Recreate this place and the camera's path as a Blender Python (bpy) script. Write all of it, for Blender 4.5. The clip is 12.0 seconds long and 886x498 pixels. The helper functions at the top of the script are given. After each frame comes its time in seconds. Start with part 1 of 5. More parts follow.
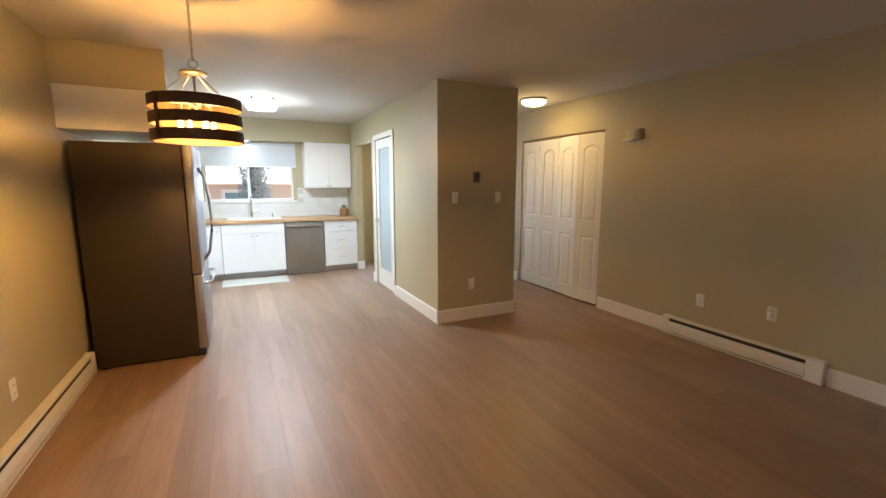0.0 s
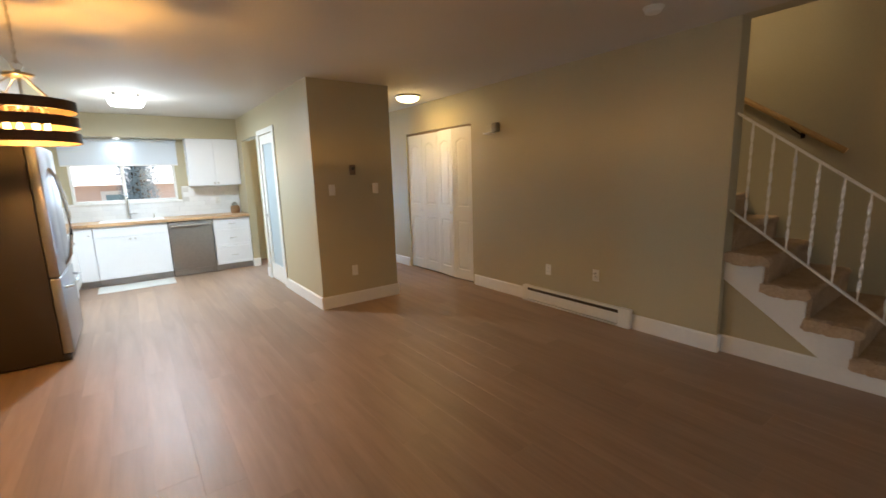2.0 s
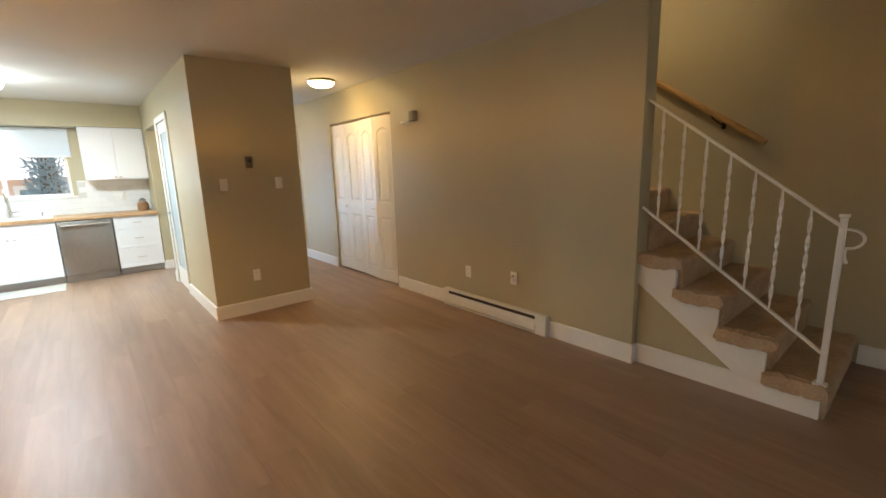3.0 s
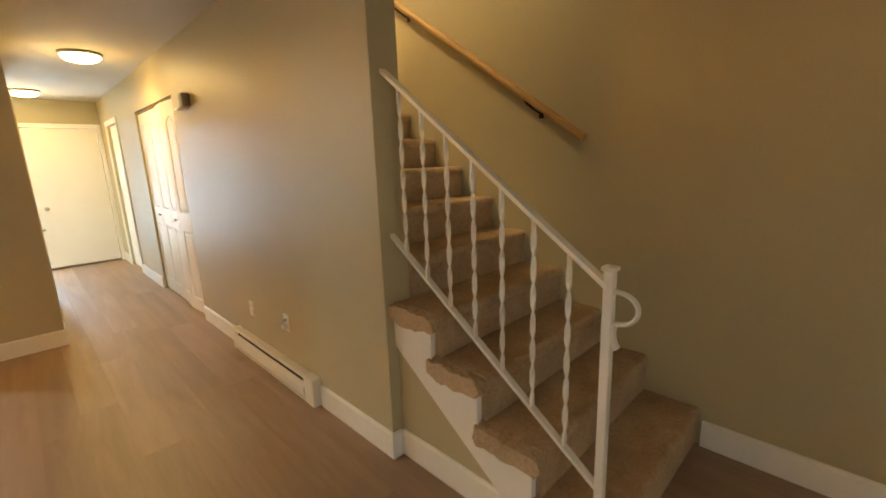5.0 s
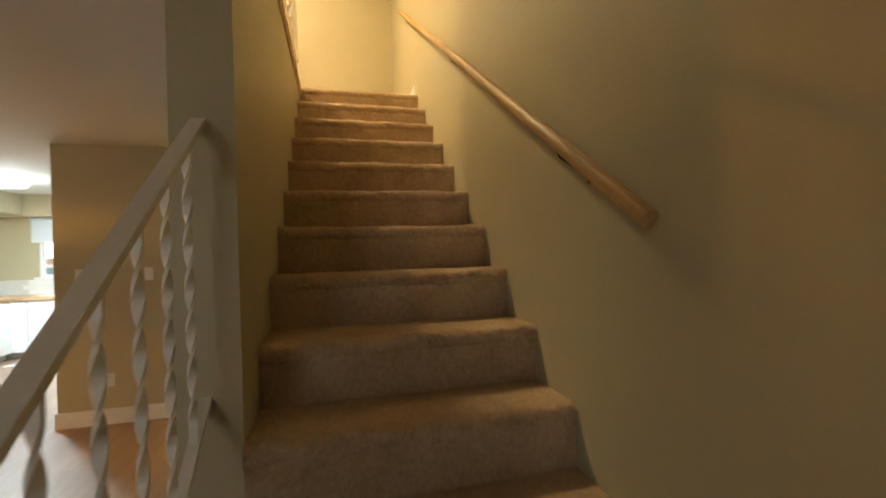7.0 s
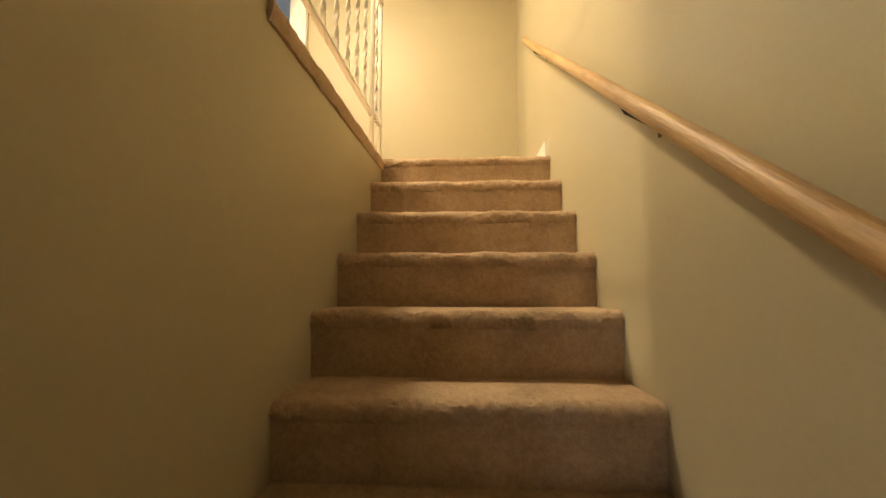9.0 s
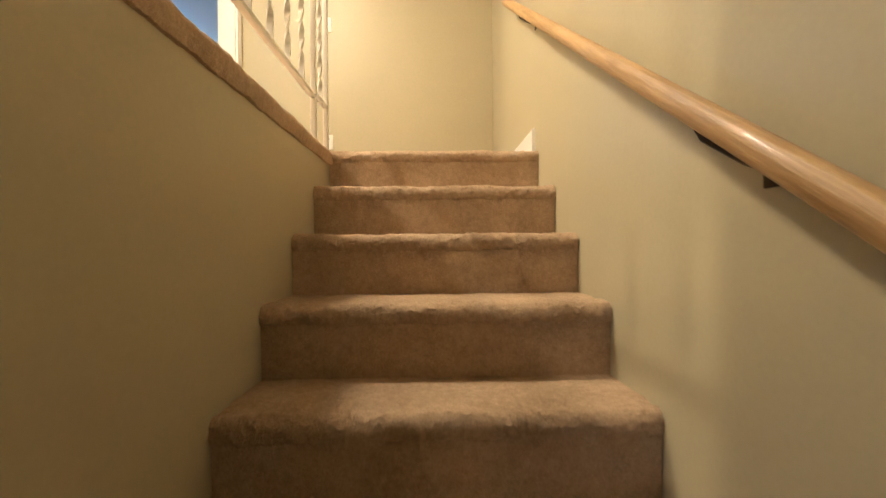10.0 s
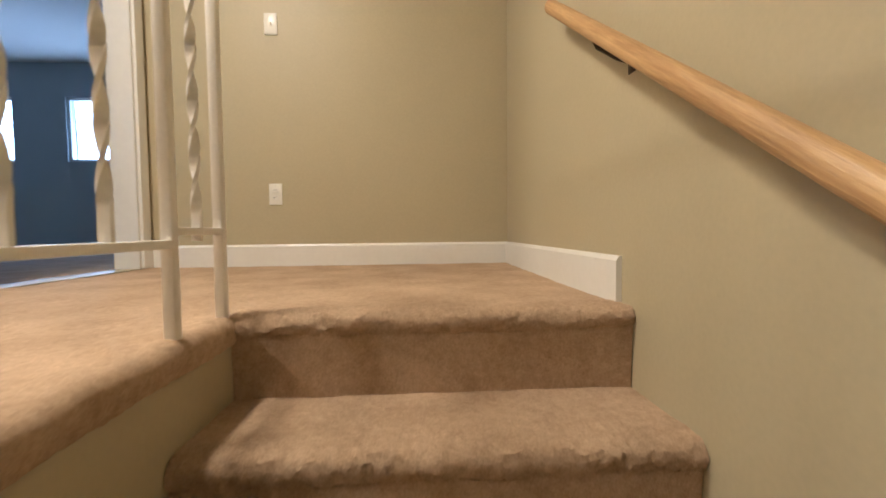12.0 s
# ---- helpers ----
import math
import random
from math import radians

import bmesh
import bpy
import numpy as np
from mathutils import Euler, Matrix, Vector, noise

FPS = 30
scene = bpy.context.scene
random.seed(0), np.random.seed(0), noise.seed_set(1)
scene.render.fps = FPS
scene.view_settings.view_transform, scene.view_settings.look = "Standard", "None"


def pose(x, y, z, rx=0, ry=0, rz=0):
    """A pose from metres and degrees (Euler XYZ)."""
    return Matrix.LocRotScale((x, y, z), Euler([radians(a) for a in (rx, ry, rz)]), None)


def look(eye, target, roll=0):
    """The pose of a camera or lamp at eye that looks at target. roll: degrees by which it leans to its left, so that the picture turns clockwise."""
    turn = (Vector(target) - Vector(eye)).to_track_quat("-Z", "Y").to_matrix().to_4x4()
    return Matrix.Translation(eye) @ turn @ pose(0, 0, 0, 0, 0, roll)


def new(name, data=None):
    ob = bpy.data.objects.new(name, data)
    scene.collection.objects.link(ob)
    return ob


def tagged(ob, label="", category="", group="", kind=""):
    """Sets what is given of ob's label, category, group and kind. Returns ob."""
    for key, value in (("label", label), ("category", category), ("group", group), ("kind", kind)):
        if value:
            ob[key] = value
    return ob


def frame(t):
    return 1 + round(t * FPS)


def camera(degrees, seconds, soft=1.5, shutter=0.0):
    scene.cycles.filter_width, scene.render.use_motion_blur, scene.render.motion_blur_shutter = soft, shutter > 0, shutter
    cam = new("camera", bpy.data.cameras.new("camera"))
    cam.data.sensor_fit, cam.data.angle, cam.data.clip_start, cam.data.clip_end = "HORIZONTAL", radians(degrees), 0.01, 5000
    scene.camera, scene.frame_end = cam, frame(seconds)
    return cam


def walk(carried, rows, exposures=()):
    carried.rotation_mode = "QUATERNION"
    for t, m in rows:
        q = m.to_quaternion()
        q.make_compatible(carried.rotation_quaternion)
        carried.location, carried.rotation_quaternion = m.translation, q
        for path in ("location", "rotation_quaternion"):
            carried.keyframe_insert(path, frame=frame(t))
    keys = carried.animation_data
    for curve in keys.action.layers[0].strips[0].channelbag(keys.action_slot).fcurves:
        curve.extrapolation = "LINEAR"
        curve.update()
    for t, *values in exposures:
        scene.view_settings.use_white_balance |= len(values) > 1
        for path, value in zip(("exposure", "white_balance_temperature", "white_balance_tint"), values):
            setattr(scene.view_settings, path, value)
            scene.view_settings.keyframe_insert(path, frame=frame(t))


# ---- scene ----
cam = camera(92.6, 12.0, soft=1.5, shutter=0.25)

PATH = [
    (0, (0.262, 0.181, 1.437), (1.125, 1.959, 1.133), -0.0),
    (0.5, (0.241, 0.037, 1.435), (1.048, 1.84, 1.12), -0.1),
    (1, (0.159, -0.094, 1.429), (1.03, 1.678, 1.11), -0.4),
    (1.5, (0.223, -0.221, 1.433), (1.232, 1.475, 1.114), -1.2),
    (2, (0.49, -0.381, 1.416), (1.654, 1.21, 1.073), -1.8),
    (2.5, (0.814, -0.427, 1.414), (2.058, 1.093, 1.04), -2.0),
    (2.7, (0.967, -0.405, 1.394), (2.225, 1.104, 1.021), -1.9),
    (4.3, (2.277, -0.488, 1.402), (3.641, 0.909, 0.968), -1.9),
    (4.5, (2.462, -0.518, 1.408), (3.864, 0.843, 0.983), -1.9),
    (5, (2.91, -0.6, 1.425), (4.288, 0.787, 1.006), -2.0),
    (5.5, (3.323, -0.558, 1.421), (4.678, 0.846, 0.981), -2.6),
    (6, (3.71, -0.54, 1.406), (4.894, 1.019, 0.999), -3.0),
    (6.5, (4.072, -0.533, 1.422), (4.917, 1.257, 1.146), -2.5),
    (6.7, (4.182, -0.45, 1.423), (4.925, 1.397, 1.229), -2.0),
    (7.2, (4.50, -0.16, 1.50), (4.80, 1.75, 1.58), -1.0),
    (8.3, (4.658, 0.538, 1.793), (4.652, 2.532, 1.959), -0.1),
    (8.5, (4.642, 0.638, 1.864), (4.635, 2.629, 2.055), 0.6),
    (9, (4.626, 0.861, 2.033), (4.511, 2.851, 2.195), -0.1),
    (9.5, (4.565, 1.055, 2.164), (4.666, 3.051, 2.239), -0.2),
    (10, (4.605, 1.269, 2.292), (4.652, 3.269, 2.29), -0.5),
    (10.5, (4.58, 1.498, 2.445), (4.593, 3.498, 2.433), -0.2),
    (11, (4.583, 1.736, 2.592), (4.725, 3.729, 2.495), -0.3),
    (11.5, (4.577, 1.963, 2.771), (4.571, 3.962, 2.696), -0.5),
    (12, (4.57, 2.187, 2.915), (4.692, 4.181, 2.824), -0.6),
]
# the clip's camera drifts in brightness and white balance
TONE = [(0, 1.02, 6850, 13), (1.5, 1.02, 6750, 13), (2.5, 1.20, 6700, 11), (4.5, 1.75, 9200, 10), (5, 1.78, 8700, 9), (5.5, 1.78, 8200, 8), (6, 1.75, 7800, 8),
        (6.5, 1.42, 7400, 7), (8.5, 1.68, 6450, 6), (9.0, 1.56, 6100, 9), (9.5, 1.58, 5700, 12), (10, 1.45, 5450, 13), (10.5, 1.20, 5250, 14), (11.5, 0.85, 4950, 16), (12, 0.62, 4950, 16)]
walk(cam, [(t, look(eye, target, roll)) for t, eye, target, roll in PATH], TONE)

# ---- light and exposure ----
world = bpy.data.worlds.new("world")
scene.world = world
world.use_nodes = True
wn = world.node_tree
sky = wn.nodes.new("ShaderNodeTexSky")
sky.sky_type = "NISHITA"
sky.sun_disc = False
sky.sun_elevation = radians(52)
sky.sun_rotation = radians(140)
wn.links.new(sky.outputs[0], wn.nodes["Background"].inputs[0])
wn.nodes["Background"].inputs[1].default_value = 0.15

sun = new("sun", bpy.data.lights.new("sun", "SUN"))
sun.data.energy = 5.0
sun.data.angle = radians(1.5)
sun.data.color = (1.0, 0.96, 0.9)
sun.matrix_world = look((0, 0, 20), (-3, 3.6, 14))

WARM = (1.0, 0.53, 0.14)
COOL = (0.68, 0.86, 1.0)


def lamp(name, kind, place, power, color, size=0.1, target=None):
    ob = new(name, bpy.data.lights.new(name, kind))
    ob.data.energy, ob.data.color = power, color
    if kind == "AREA":
        ob.data.shape, ob.data.size = "DISK", size
        ob.matrix_world = look(place, target or (place[0], place[1] + 0.001, place[2] - 1))
    else:
        ob.data.shadow_soft_size = size
        ob.location = place
    return ob


# the bulbs of the lamps that the place has
for a in range(4):
    lamp("pendant_bulb_light", "POINT", (0.105 + 0.085 * math.cos(a * 1.57 + 0.5), 2.83 + 0.085 * math.sin(a * 1.57 + 0.5), 1.722), 8.0, WARM, 0.014)
lamp("kitchen_fixture_light", "AREA", (0.61, 5.85, 2.285), 36, COOL, 0.32)
lamp("kitchen_fixture_glow", "POINT", (0.61, 5.85, 2.18), 11, COOL, 0.09)
lamp("hall_dome_light", "AREA", (3.52, 4.42, 2.325), 2.8, (1.0, 0.68, 0.26), 0.26)
lamp("hall_dome_glow", "POINT", (3.52, 4.42, 2.26), 1.7, (1.0, 0.68, 0.22), 0.07)
lamp("entry_dome_light", "AREA", (3.20, 7.0, 2.325), 3.2, (1.0, 0.68, 0.26), 0.26)
lamp("entry_dome_glow", "POINT", (3.20, 7.0, 2.26), 2.2, (1.0, 0.68, 0.22), 0.07)
lamp("sink_puck_light", "AREA", (0.45, 7.60, 2.085), 0.9, COOL, 0.08)
lamp("upper_hall_dome_light", "AREA", (3.40, 2.90, 5.03), 40, (1.0, 0.76, 0.44), 0.38)
lamp("upper_landing_dome_light", "AREA", (1.85, 1.55, 5.03), 33, (1.0, 0.76, 0.44), 0.20)
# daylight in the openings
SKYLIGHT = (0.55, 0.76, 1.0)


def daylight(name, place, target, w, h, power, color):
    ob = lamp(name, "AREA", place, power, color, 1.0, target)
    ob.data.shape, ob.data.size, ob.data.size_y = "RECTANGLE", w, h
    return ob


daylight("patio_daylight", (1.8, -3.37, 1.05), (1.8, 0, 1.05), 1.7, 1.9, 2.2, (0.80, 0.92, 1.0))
daylight("kitchen_window_daylight", (0.49, 7.80, 1.44), (0.49, 0, 1.2), 1.22, 0.5, 4, (0.62, 0.82, 1.0))
daylight("sidelight_daylight", (2.835, 7.90, 1.05), (2.835, 0, 1.0), 0.26, 1.9, 14, (0.40, 0.66, 1.0))
daylight("bedroom_daylight", (0.56, 8.2, 4.28), (0.56, 0, 4.0), 1.0, 0.78, 17, SKYLIGHT)
daylight("bedroom_daylight", (-1.2, 8.2, 4.28), (-1.2, 0, 4.0), 1.0, 0.78, 17, SKYLIGHT)

# ---- materials ----


def material(name, color, rough=0.6, metal=0.0, mottle=0.06, scale=3.0, fine=60.0, bump=0.0, spec=0.5, random_tint=0.0, coat=0.0):
    """Painted or plain surface: two scales of variation, fine relief."""
    m = bpy.data.materials.new(name)
    m.use_nodes = True
    nt = m.node_tree
    b = nt.nodes["Principled BSDF"]
    b.inputs["Roughness"].default_value = rough
    b.inputs["Metallic"].default_value = metal
    b.inputs["Specular IOR Level"].default_value = spec
    b.inputs["Coat Weight"].default_value = coat
    geo = nt.nodes.new("ShaderNodeTexCoord")
    n1 = nt.nodes.new("ShaderNodeTexNoise")
    n1.inputs["Scale"].default_value = scale
    n1.inputs["Detail"].default_value = 5
    n2 = nt.nodes.new("ShaderNodeTexNoise")
    n2.inputs["Scale"].default_value = fine
    n2.inputs["Detail"].default_value = 3
    nt.links.new(geo.outputs["Object"], n1.inputs["Vector"])
    nt.links.new(geo.outputs["Object"], n2.inputs["Vector"])
    add = nt.nodes.new("ShaderNodeMath")
    add.operation = "ADD"
    nt.links.new(n1.outputs["Fac"], add.inputs[0])
    nt.links.new(n2.outputs["Fac"], add.inputs[1])
    ramp = nt.nodes.new("ShaderNodeMapRange")
    ramp.inputs["From Min"].default_value, ramp.inputs["From Max"].default_value = 0.6, 1.4
    ramp.inputs["To Min"].default_value, ramp.inputs["To Max"].default_value = 1 - mottle, 1 + mottle
    nt.links.new(add.outputs[0], ramp.inputs["Value"])
    mix = nt.nodes.new("ShaderNodeVectorMath")
    mix.operation = "SCALE"
    mix.inputs[0].default_value = color
    last = ramp.outputs[0]
    if random_tint:
        info = nt.nodes.new("ShaderNodeObjectInfo")
        rr = nt.nodes.new("ShaderNodeMapRange")
        rr.inputs["To Min"].default_value, rr.inputs["To Max"].default_value = 1 - random_tint, 1 + random_tint
        nt.links.new(info.outputs["Random"], rr.inputs["Value"])
        mul = nt.nodes.new("ShaderNodeMath")
        mul.operation = "MULTIPLY"
        nt.links.new(last, mul.inputs[0])
        nt.links.new(rr.outputs[0], mul.inputs[1])
        last = mul.outputs[0]
    nt.links.new(last, mix.inputs["Scale"])
    nt.links.new(mix.outputs[0], b.inputs["Base Color"])
    if bump:
        bp = nt.nodes.new("ShaderNodeBump")
        bp.inputs["Strength"].default_value = 0.6
        bp.inputs["Distance"].default_value = bump
        nt.links.new(n2.outputs["Fac"], bp.inputs["Height"])
        nt.links.new(bp.outputs[0], b.inputs["Normal"])
    return m


def wood(name, dark, light, axis=1, stretch=14.0, scale=1.6, rough=0.4, random_tint=0.15, coat=0.0, bump=0.0008):
    """Wood grain drawn out along one axis, shifted from piece to piece."""
    m = bpy.data.materials.new(name)
    m.use_nodes = True
    nt = m.node_tree
    b = nt.nodes["Principled BSDF"]
    b.inputs["Roughness"].default_value = rough
    b.inputs["Coat Weight"].default_value = coat
    tc = nt.nodes.new("ShaderNodeTexCoord")
    info = nt.nodes.new("ShaderNodeObjectInfo")
    off = nt.nodes.new("ShaderNodeVectorMath")
    off.operation = "SCALE"
    off.inputs[0].default_value = (37.0, 23.0, 11.0)
    nt.links.new(info.outputs["Random"], off.inputs["Scale"])
    plus = nt.nodes.new("ShaderNodeVectorMath")
    nt.links.new(tc.outputs["Object"], plus.inputs[0])
    nt.links.new(off.outputs[0], plus.inputs[1])
    mp = nt.nodes.new("ShaderNodeMapping")
    sc = [stretch, stretch, stretch]
    sc[axis] = 1.0
    mp.inputs["Scale"].default_value = sc
    nt.links.new(plus.outputs[0], mp.inputs["Vector"])
    n1 = nt.nodes.new("ShaderNodeTexNoise")
    n1.inputs["Scale"].default_value = scale
    n1.inputs["Detail"].default_value = 6
    n1.inputs["Distortion"].default_value = 0.6
    n2 = nt.nodes.new("ShaderNodeTexNoise")
    n2.inputs["Scale"].default_value = scale * 5
    n2.inputs["Detail"].default_value = 4
    for n in (n1, n2):
        nt.links.new(mp.outputs[0], n.inputs["Vector"])
    mixf = nt.nodes.new("ShaderNodeMix")
    mixf.inputs[0].default_value = 0.35
    nt.links.new(n1.outputs["Fac"], mixf.inputs[2])
    nt.links.new(n2.outputs["Fac"], mixf.inputs[3])
    ramp = nt.nodes.new("ShaderNodeValToRGB")
    ramp.color_ramp.elements[0].position, ramp.color_ramp.elements[1].position = 0.32, 0.68
    ramp.color_ramp.elements[0].color, ramp.color_ramp.elements[1].color = (*dark, 1), (*light, 1)
    nt.links.new(mixf.outputs[0], ramp.inputs[0])
    rr = nt.nodes.new("ShaderNodeMapRange")
    rr.inputs["To Min"].default_value, rr.inputs["To Max"].default_value = 1 - random_tint, 1 + random_tint
    nt.links.new(info.outputs["Random"], rr.inputs["Value"])
    mul = nt.nodes.new("ShaderNodeVectorMath")
    mul.operation = "SCALE"
    nt.links.new(ramp.outputs[0], mul.inputs[0])
    nt.links.new(rr.outputs[0], mul.inputs["Scale"])
    nt.links.new(mul.outputs[0], b.inputs["Base Color"])
    rg = nt.nodes.new("ShaderNodeMapRange")
    rg.inputs["To Min"].default_value, rg.inputs["To Max"].default_value = rough - 0.08, rough + 0.1
    nt.links.new(n2.outputs["Fac"], rg.inputs["Value"])
    nt.links.new(rg.outputs[0], b.inputs["Roughness"])
    bp = nt.nodes.new("ShaderNodeBump")
    bp.inputs["Strength"].default_value = 0.5
    bp.inputs["Distance"].default_value = bump
    nt.links.new(n2.outputs["Fac"], bp.inputs["Height"])
    nt.links.new(bp.outputs[0], b.inputs["Normal"])
    return m


def glass(name, tint=(1, 1, 1), rough=0.0):
    m = bpy.data.materials.new(name)
    m.use_nodes = True
    b = m.node_tree.nodes["Principled BSDF"]
    b.inputs["Base Color"].default_value = (*tint, 1)
    b.inputs["Transmission Weight"].default_value = 1.0
    b.inputs["Roughness"].default_value = rough
    b.inputs["IOR"].default_value = 1.45
    return m


def glow(name, color, strength):
    m = bpy.data.materials.new(name)
    m.use_nodes = True
    b = m.node_tree.nodes["Principled BSDF"]
    b.inputs["Base Color"].default_value = (0.9, 0.9, 0.9, 1)
    b.inputs["Emission Color"].default_value = (*color, 1)
    b.inputs["Emission Strength"].default_value = strength
    return m


def carpet(name, dark, light):
    m = bpy.data.materials.new(name)
    m.use_nodes = True
    nt = m.node_tree
    b = nt.nodes["Principled BSDF"]
    b.inputs["Roughness"].default_value = 0.95
    b.inputs["Specular IOR Level"].default_value = 0.1
    b.inputs["Sheen Weight"].default_value = 0.12
    b.inputs["Sheen Tint"].default_value = (0.9, 0.72, 0.5, 1)
    b.inputs["Sheen Roughness"].default_value = 0.5
    tc = nt.nodes.new("ShaderNodeTexCoord")
    tuft = nt.nodes.new("ShaderNodeTexNoise")
    tuft.inputs["Scale"].default_value = 190
    tuft.inputs["Detail"].default_value = 4
    tuft.inputs["Roughness"].default_value = 0.7
    worn = nt.nodes.new("ShaderNodeTexNoise")
    worn.inputs["Scale"].default_value = 5.5
    worn.inputs["Detail"].default_value = 6
    for n in (tuft, worn):
        nt.links.new(tc.outputs["Object"], n.inputs["Vector"])
    clump = nt.nodes.new("ShaderNodeTexNoise")
    clump.inputs["Scale"].default_value = 55
    clump.inputs["Detail"].default_value = 5
    clump.inputs["Roughness"].default_value = 0.75
    nt.links.new(tc.outputs["Object"], clump.inputs["Vector"])
    pile = nt.nodes.new("ShaderNodeMix")
    pile.inputs[0].default_value = 0.55
    nt.links.new(tuft.outputs["Fac"], pile.inputs[2])
    nt.links.new(clump.outputs["Fac"], pile.inputs[3])
    mixf = nt.nodes.new("ShaderNodeMix")
    mixf.inputs[0].default_value = 0.33
    nt.links.new(pile.outputs[0], mixf.inputs[2])
    nt.links.new(worn.outputs["Fac"], mixf.inputs[3])
    ramp = nt.nodes.new("ShaderNodeValToRGB")
    ramp.color_ramp.elements[0].position, ramp.color_ramp.elements[1].position = 0.33, 0.67
    ramp.color_ramp.elements[0].color, ramp.color_ramp.elements[1].color = (*dark, 1), (*light, 1)
    nt.links.new(mixf.outputs[0], ramp.inputs[0])
    nt.links.new(ramp.outputs[0], b.inputs["Base Color"])
    bp = nt.nodes.new("ShaderNodeBump")
    bp.inputs["Strength"].default_value = 0.85
    bp.inputs["Distance"].default_value = 0.008
    nt.links.new(pile.outputs[0], bp.inputs["Height"])
    nt.links.new(bp.outputs[0], b.inputs["Normal"])
    return m


M_WALL = material("khaki wall paint", (0.47, 0.415, 0.275), 0.46, mottle=0.045, scale=1.6, fine=90, bump=0.0004, spec=0.38)
M_CEIL = material("ceiling paint", (0.57, 0.535, 0.48), 0.8, mottle=0.03, scale=2, fine=70, bump=0.003)
M_TRIM = material("white trim paint", (0.80, 0.79, 0.76), 0.35, mottle=0.03, scale=4, fine=40)
M_DOOR = material("white door paint", (0.79, 0.78, 0.74), 0.38, mottle=0.03, scale=3, fine=150, bump=0.0004)
M_CAB = material("white cabinet paint", (0.80, 0.81, 0.82), 0.32, mottle=0.02)
M_TOE = material("grey toe kick", (0.42, 0.42, 0.43), 0.6)
M_TILE = material("white glazed tile", (0.78, 0.78, 0.77), 0.14, mottle=0.02, random_tint=0.04)
M_GROUT = material("grey grout", (0.60, 0.59, 0.57), 0.9)
M_STEEL = material("stainless steel", (0.33, 0.315, 0.30), 0.34, 0.9, mottle=0.08, scale=1.5, fine=30)
M_FRIDGEFRONT = material("brushed steel fridge door", (0.38, 0.38, 0.39), 0.36, 0.9, mottle=0.08, scale=1.5, fine=30)
# grey side in shadow: its warm shade is put into this dark brown
M_FRIDGE = material("shade-darkened fridge side", (0.055, 0.040, 0.025), 0.40, 0.35, mottle=0.08, scale=2, fine=200, bump=0.0005)
M_CHROME = material("chrome", (0.75, 0.75, 0.76), 0.12, 1.0, mottle=0.02)
M_NICKEL = material("brushed nickel", (0.55, 0.53, 0.49), 0.3, 1.0, mottle=0.04)
M_BLACK = material("black plastic", (0.02, 0.02, 0.022), 0.4)
M_BROWN = material("brown plastic", (0.15, 0.105, 0.07), 0.45, mottle=0.1, scale=12)
M_CHIME = material("aged beige plastic", (0.24, 0.20, 0.14), 0.5, mottle=0.1, scale=12)
M_TRACK = material("brown closet track", (0.20, 0.13, 0.065), 0.6, mottle=0.1)
# near-black: painted shade behind the closet doors, and the heater element
M_DARK = material("closet shade and heater element", (0.05, 0.035, 0.02), 0.7)
M_BRONZE = material("dark oiled bronze", (0.05, 0.035, 0.025), 0.42, 0.7, mottle=0.15, scale=8)
M_BAND = wood("dark stained lamp wood", (0.035, 0.018, 0.008), (0.10, 0.05, 0.02), axis=0, stretch=6, scale=5, rough=0.55)
# inner wood coloured very dark so the close bulbs light it only amber
M_BANDIN = wood("glare-darkened inner lamp wood", (0.042, 0.018, 0.005), (0.070, 0.031, 0.010), axis=0, stretch=6, scale=5, rough=0.6)
M_IRON = material("white enamelled iron", (0.78, 0.76, 0.72), 0.35, mottle=0.05, scale=12, fine=90, bump=0.0004)
M_PLATE = material("white plastic plate", (0.80, 0.79, 0.74), 0.3, mottle=0.01)
M_HEAT = material("white heater enamel", (0.76, 0.74, 0.68), 0.35, mottle=0.05, scale=5, fine=70)
M_FLOOR = wood("walnut vinyl plank", (0.24, 0.149, 0.097), (0.35, 0.229, 0.157), axis=1, stretch=11, scale=1.0, rough=0.44, random_tint=0.10, bump=0.0002)
M_FLOOR.node_tree.nodes["Principled BSDF"].inputs["Specular IOR Level"].default_value = 0.85
M_GAP = material("plank joint", (0.04, 0.022, 0.014), 0.8)
M_BUTCHER = wood("butcher block", (0.36, 0.20, 0.10), (0.62, 0.40, 0.22), axis=0, stretch=14, scale=2.0, rough=0.4, random_tint=0.12)
M_RAIL = wood("varnished pine", (0.34, 0.19, 0.065), (0.64, 0.42, 0.19), axis=1, stretch=14, scale=3.0, rough=0.46, random_tint=0.02, coat=0.06, bump=0.003)
M_CARPET = carpet("tan cut pile carpet", (0.29, 0.203, 0.125), (0.68, 0.505, 0.345))
M_GLASS = glass("clear glass")
M_FROST = glass("frosted glass", (0.52, 0.62, 0.66), 0.55)
M_FROST.node_tree.nodes["Principled BSDF"].inputs["Transmission Weight"].default_value = 0.3
M_SHADE = material("white roller shade", (0.62, 0.68, 0.74), 0.8, mottle=0.02)
M_RUG = material("white kitchen mat", (0.55, 0.55, 0.52), 0.9, mottle=0.06, fine=220, bump=0.003)
M_BLUE = material("slate bedroom paint", (0.30, 0.33, 0.335), 0.6, mottle=0.03)
M_BULB = glow("bulb glow", (1.0, 0.58, 0.20), 10)
M_KLENS = glow("kitchen lens glow", (0.93, 0.97, 1.0), 5)
M_DOME = glow("dome glass glow", (1.0, 0.80, 0.45), 4)
M_PUCK = glow("puck lens glow", (0.9, 0.95, 1.0), 6)
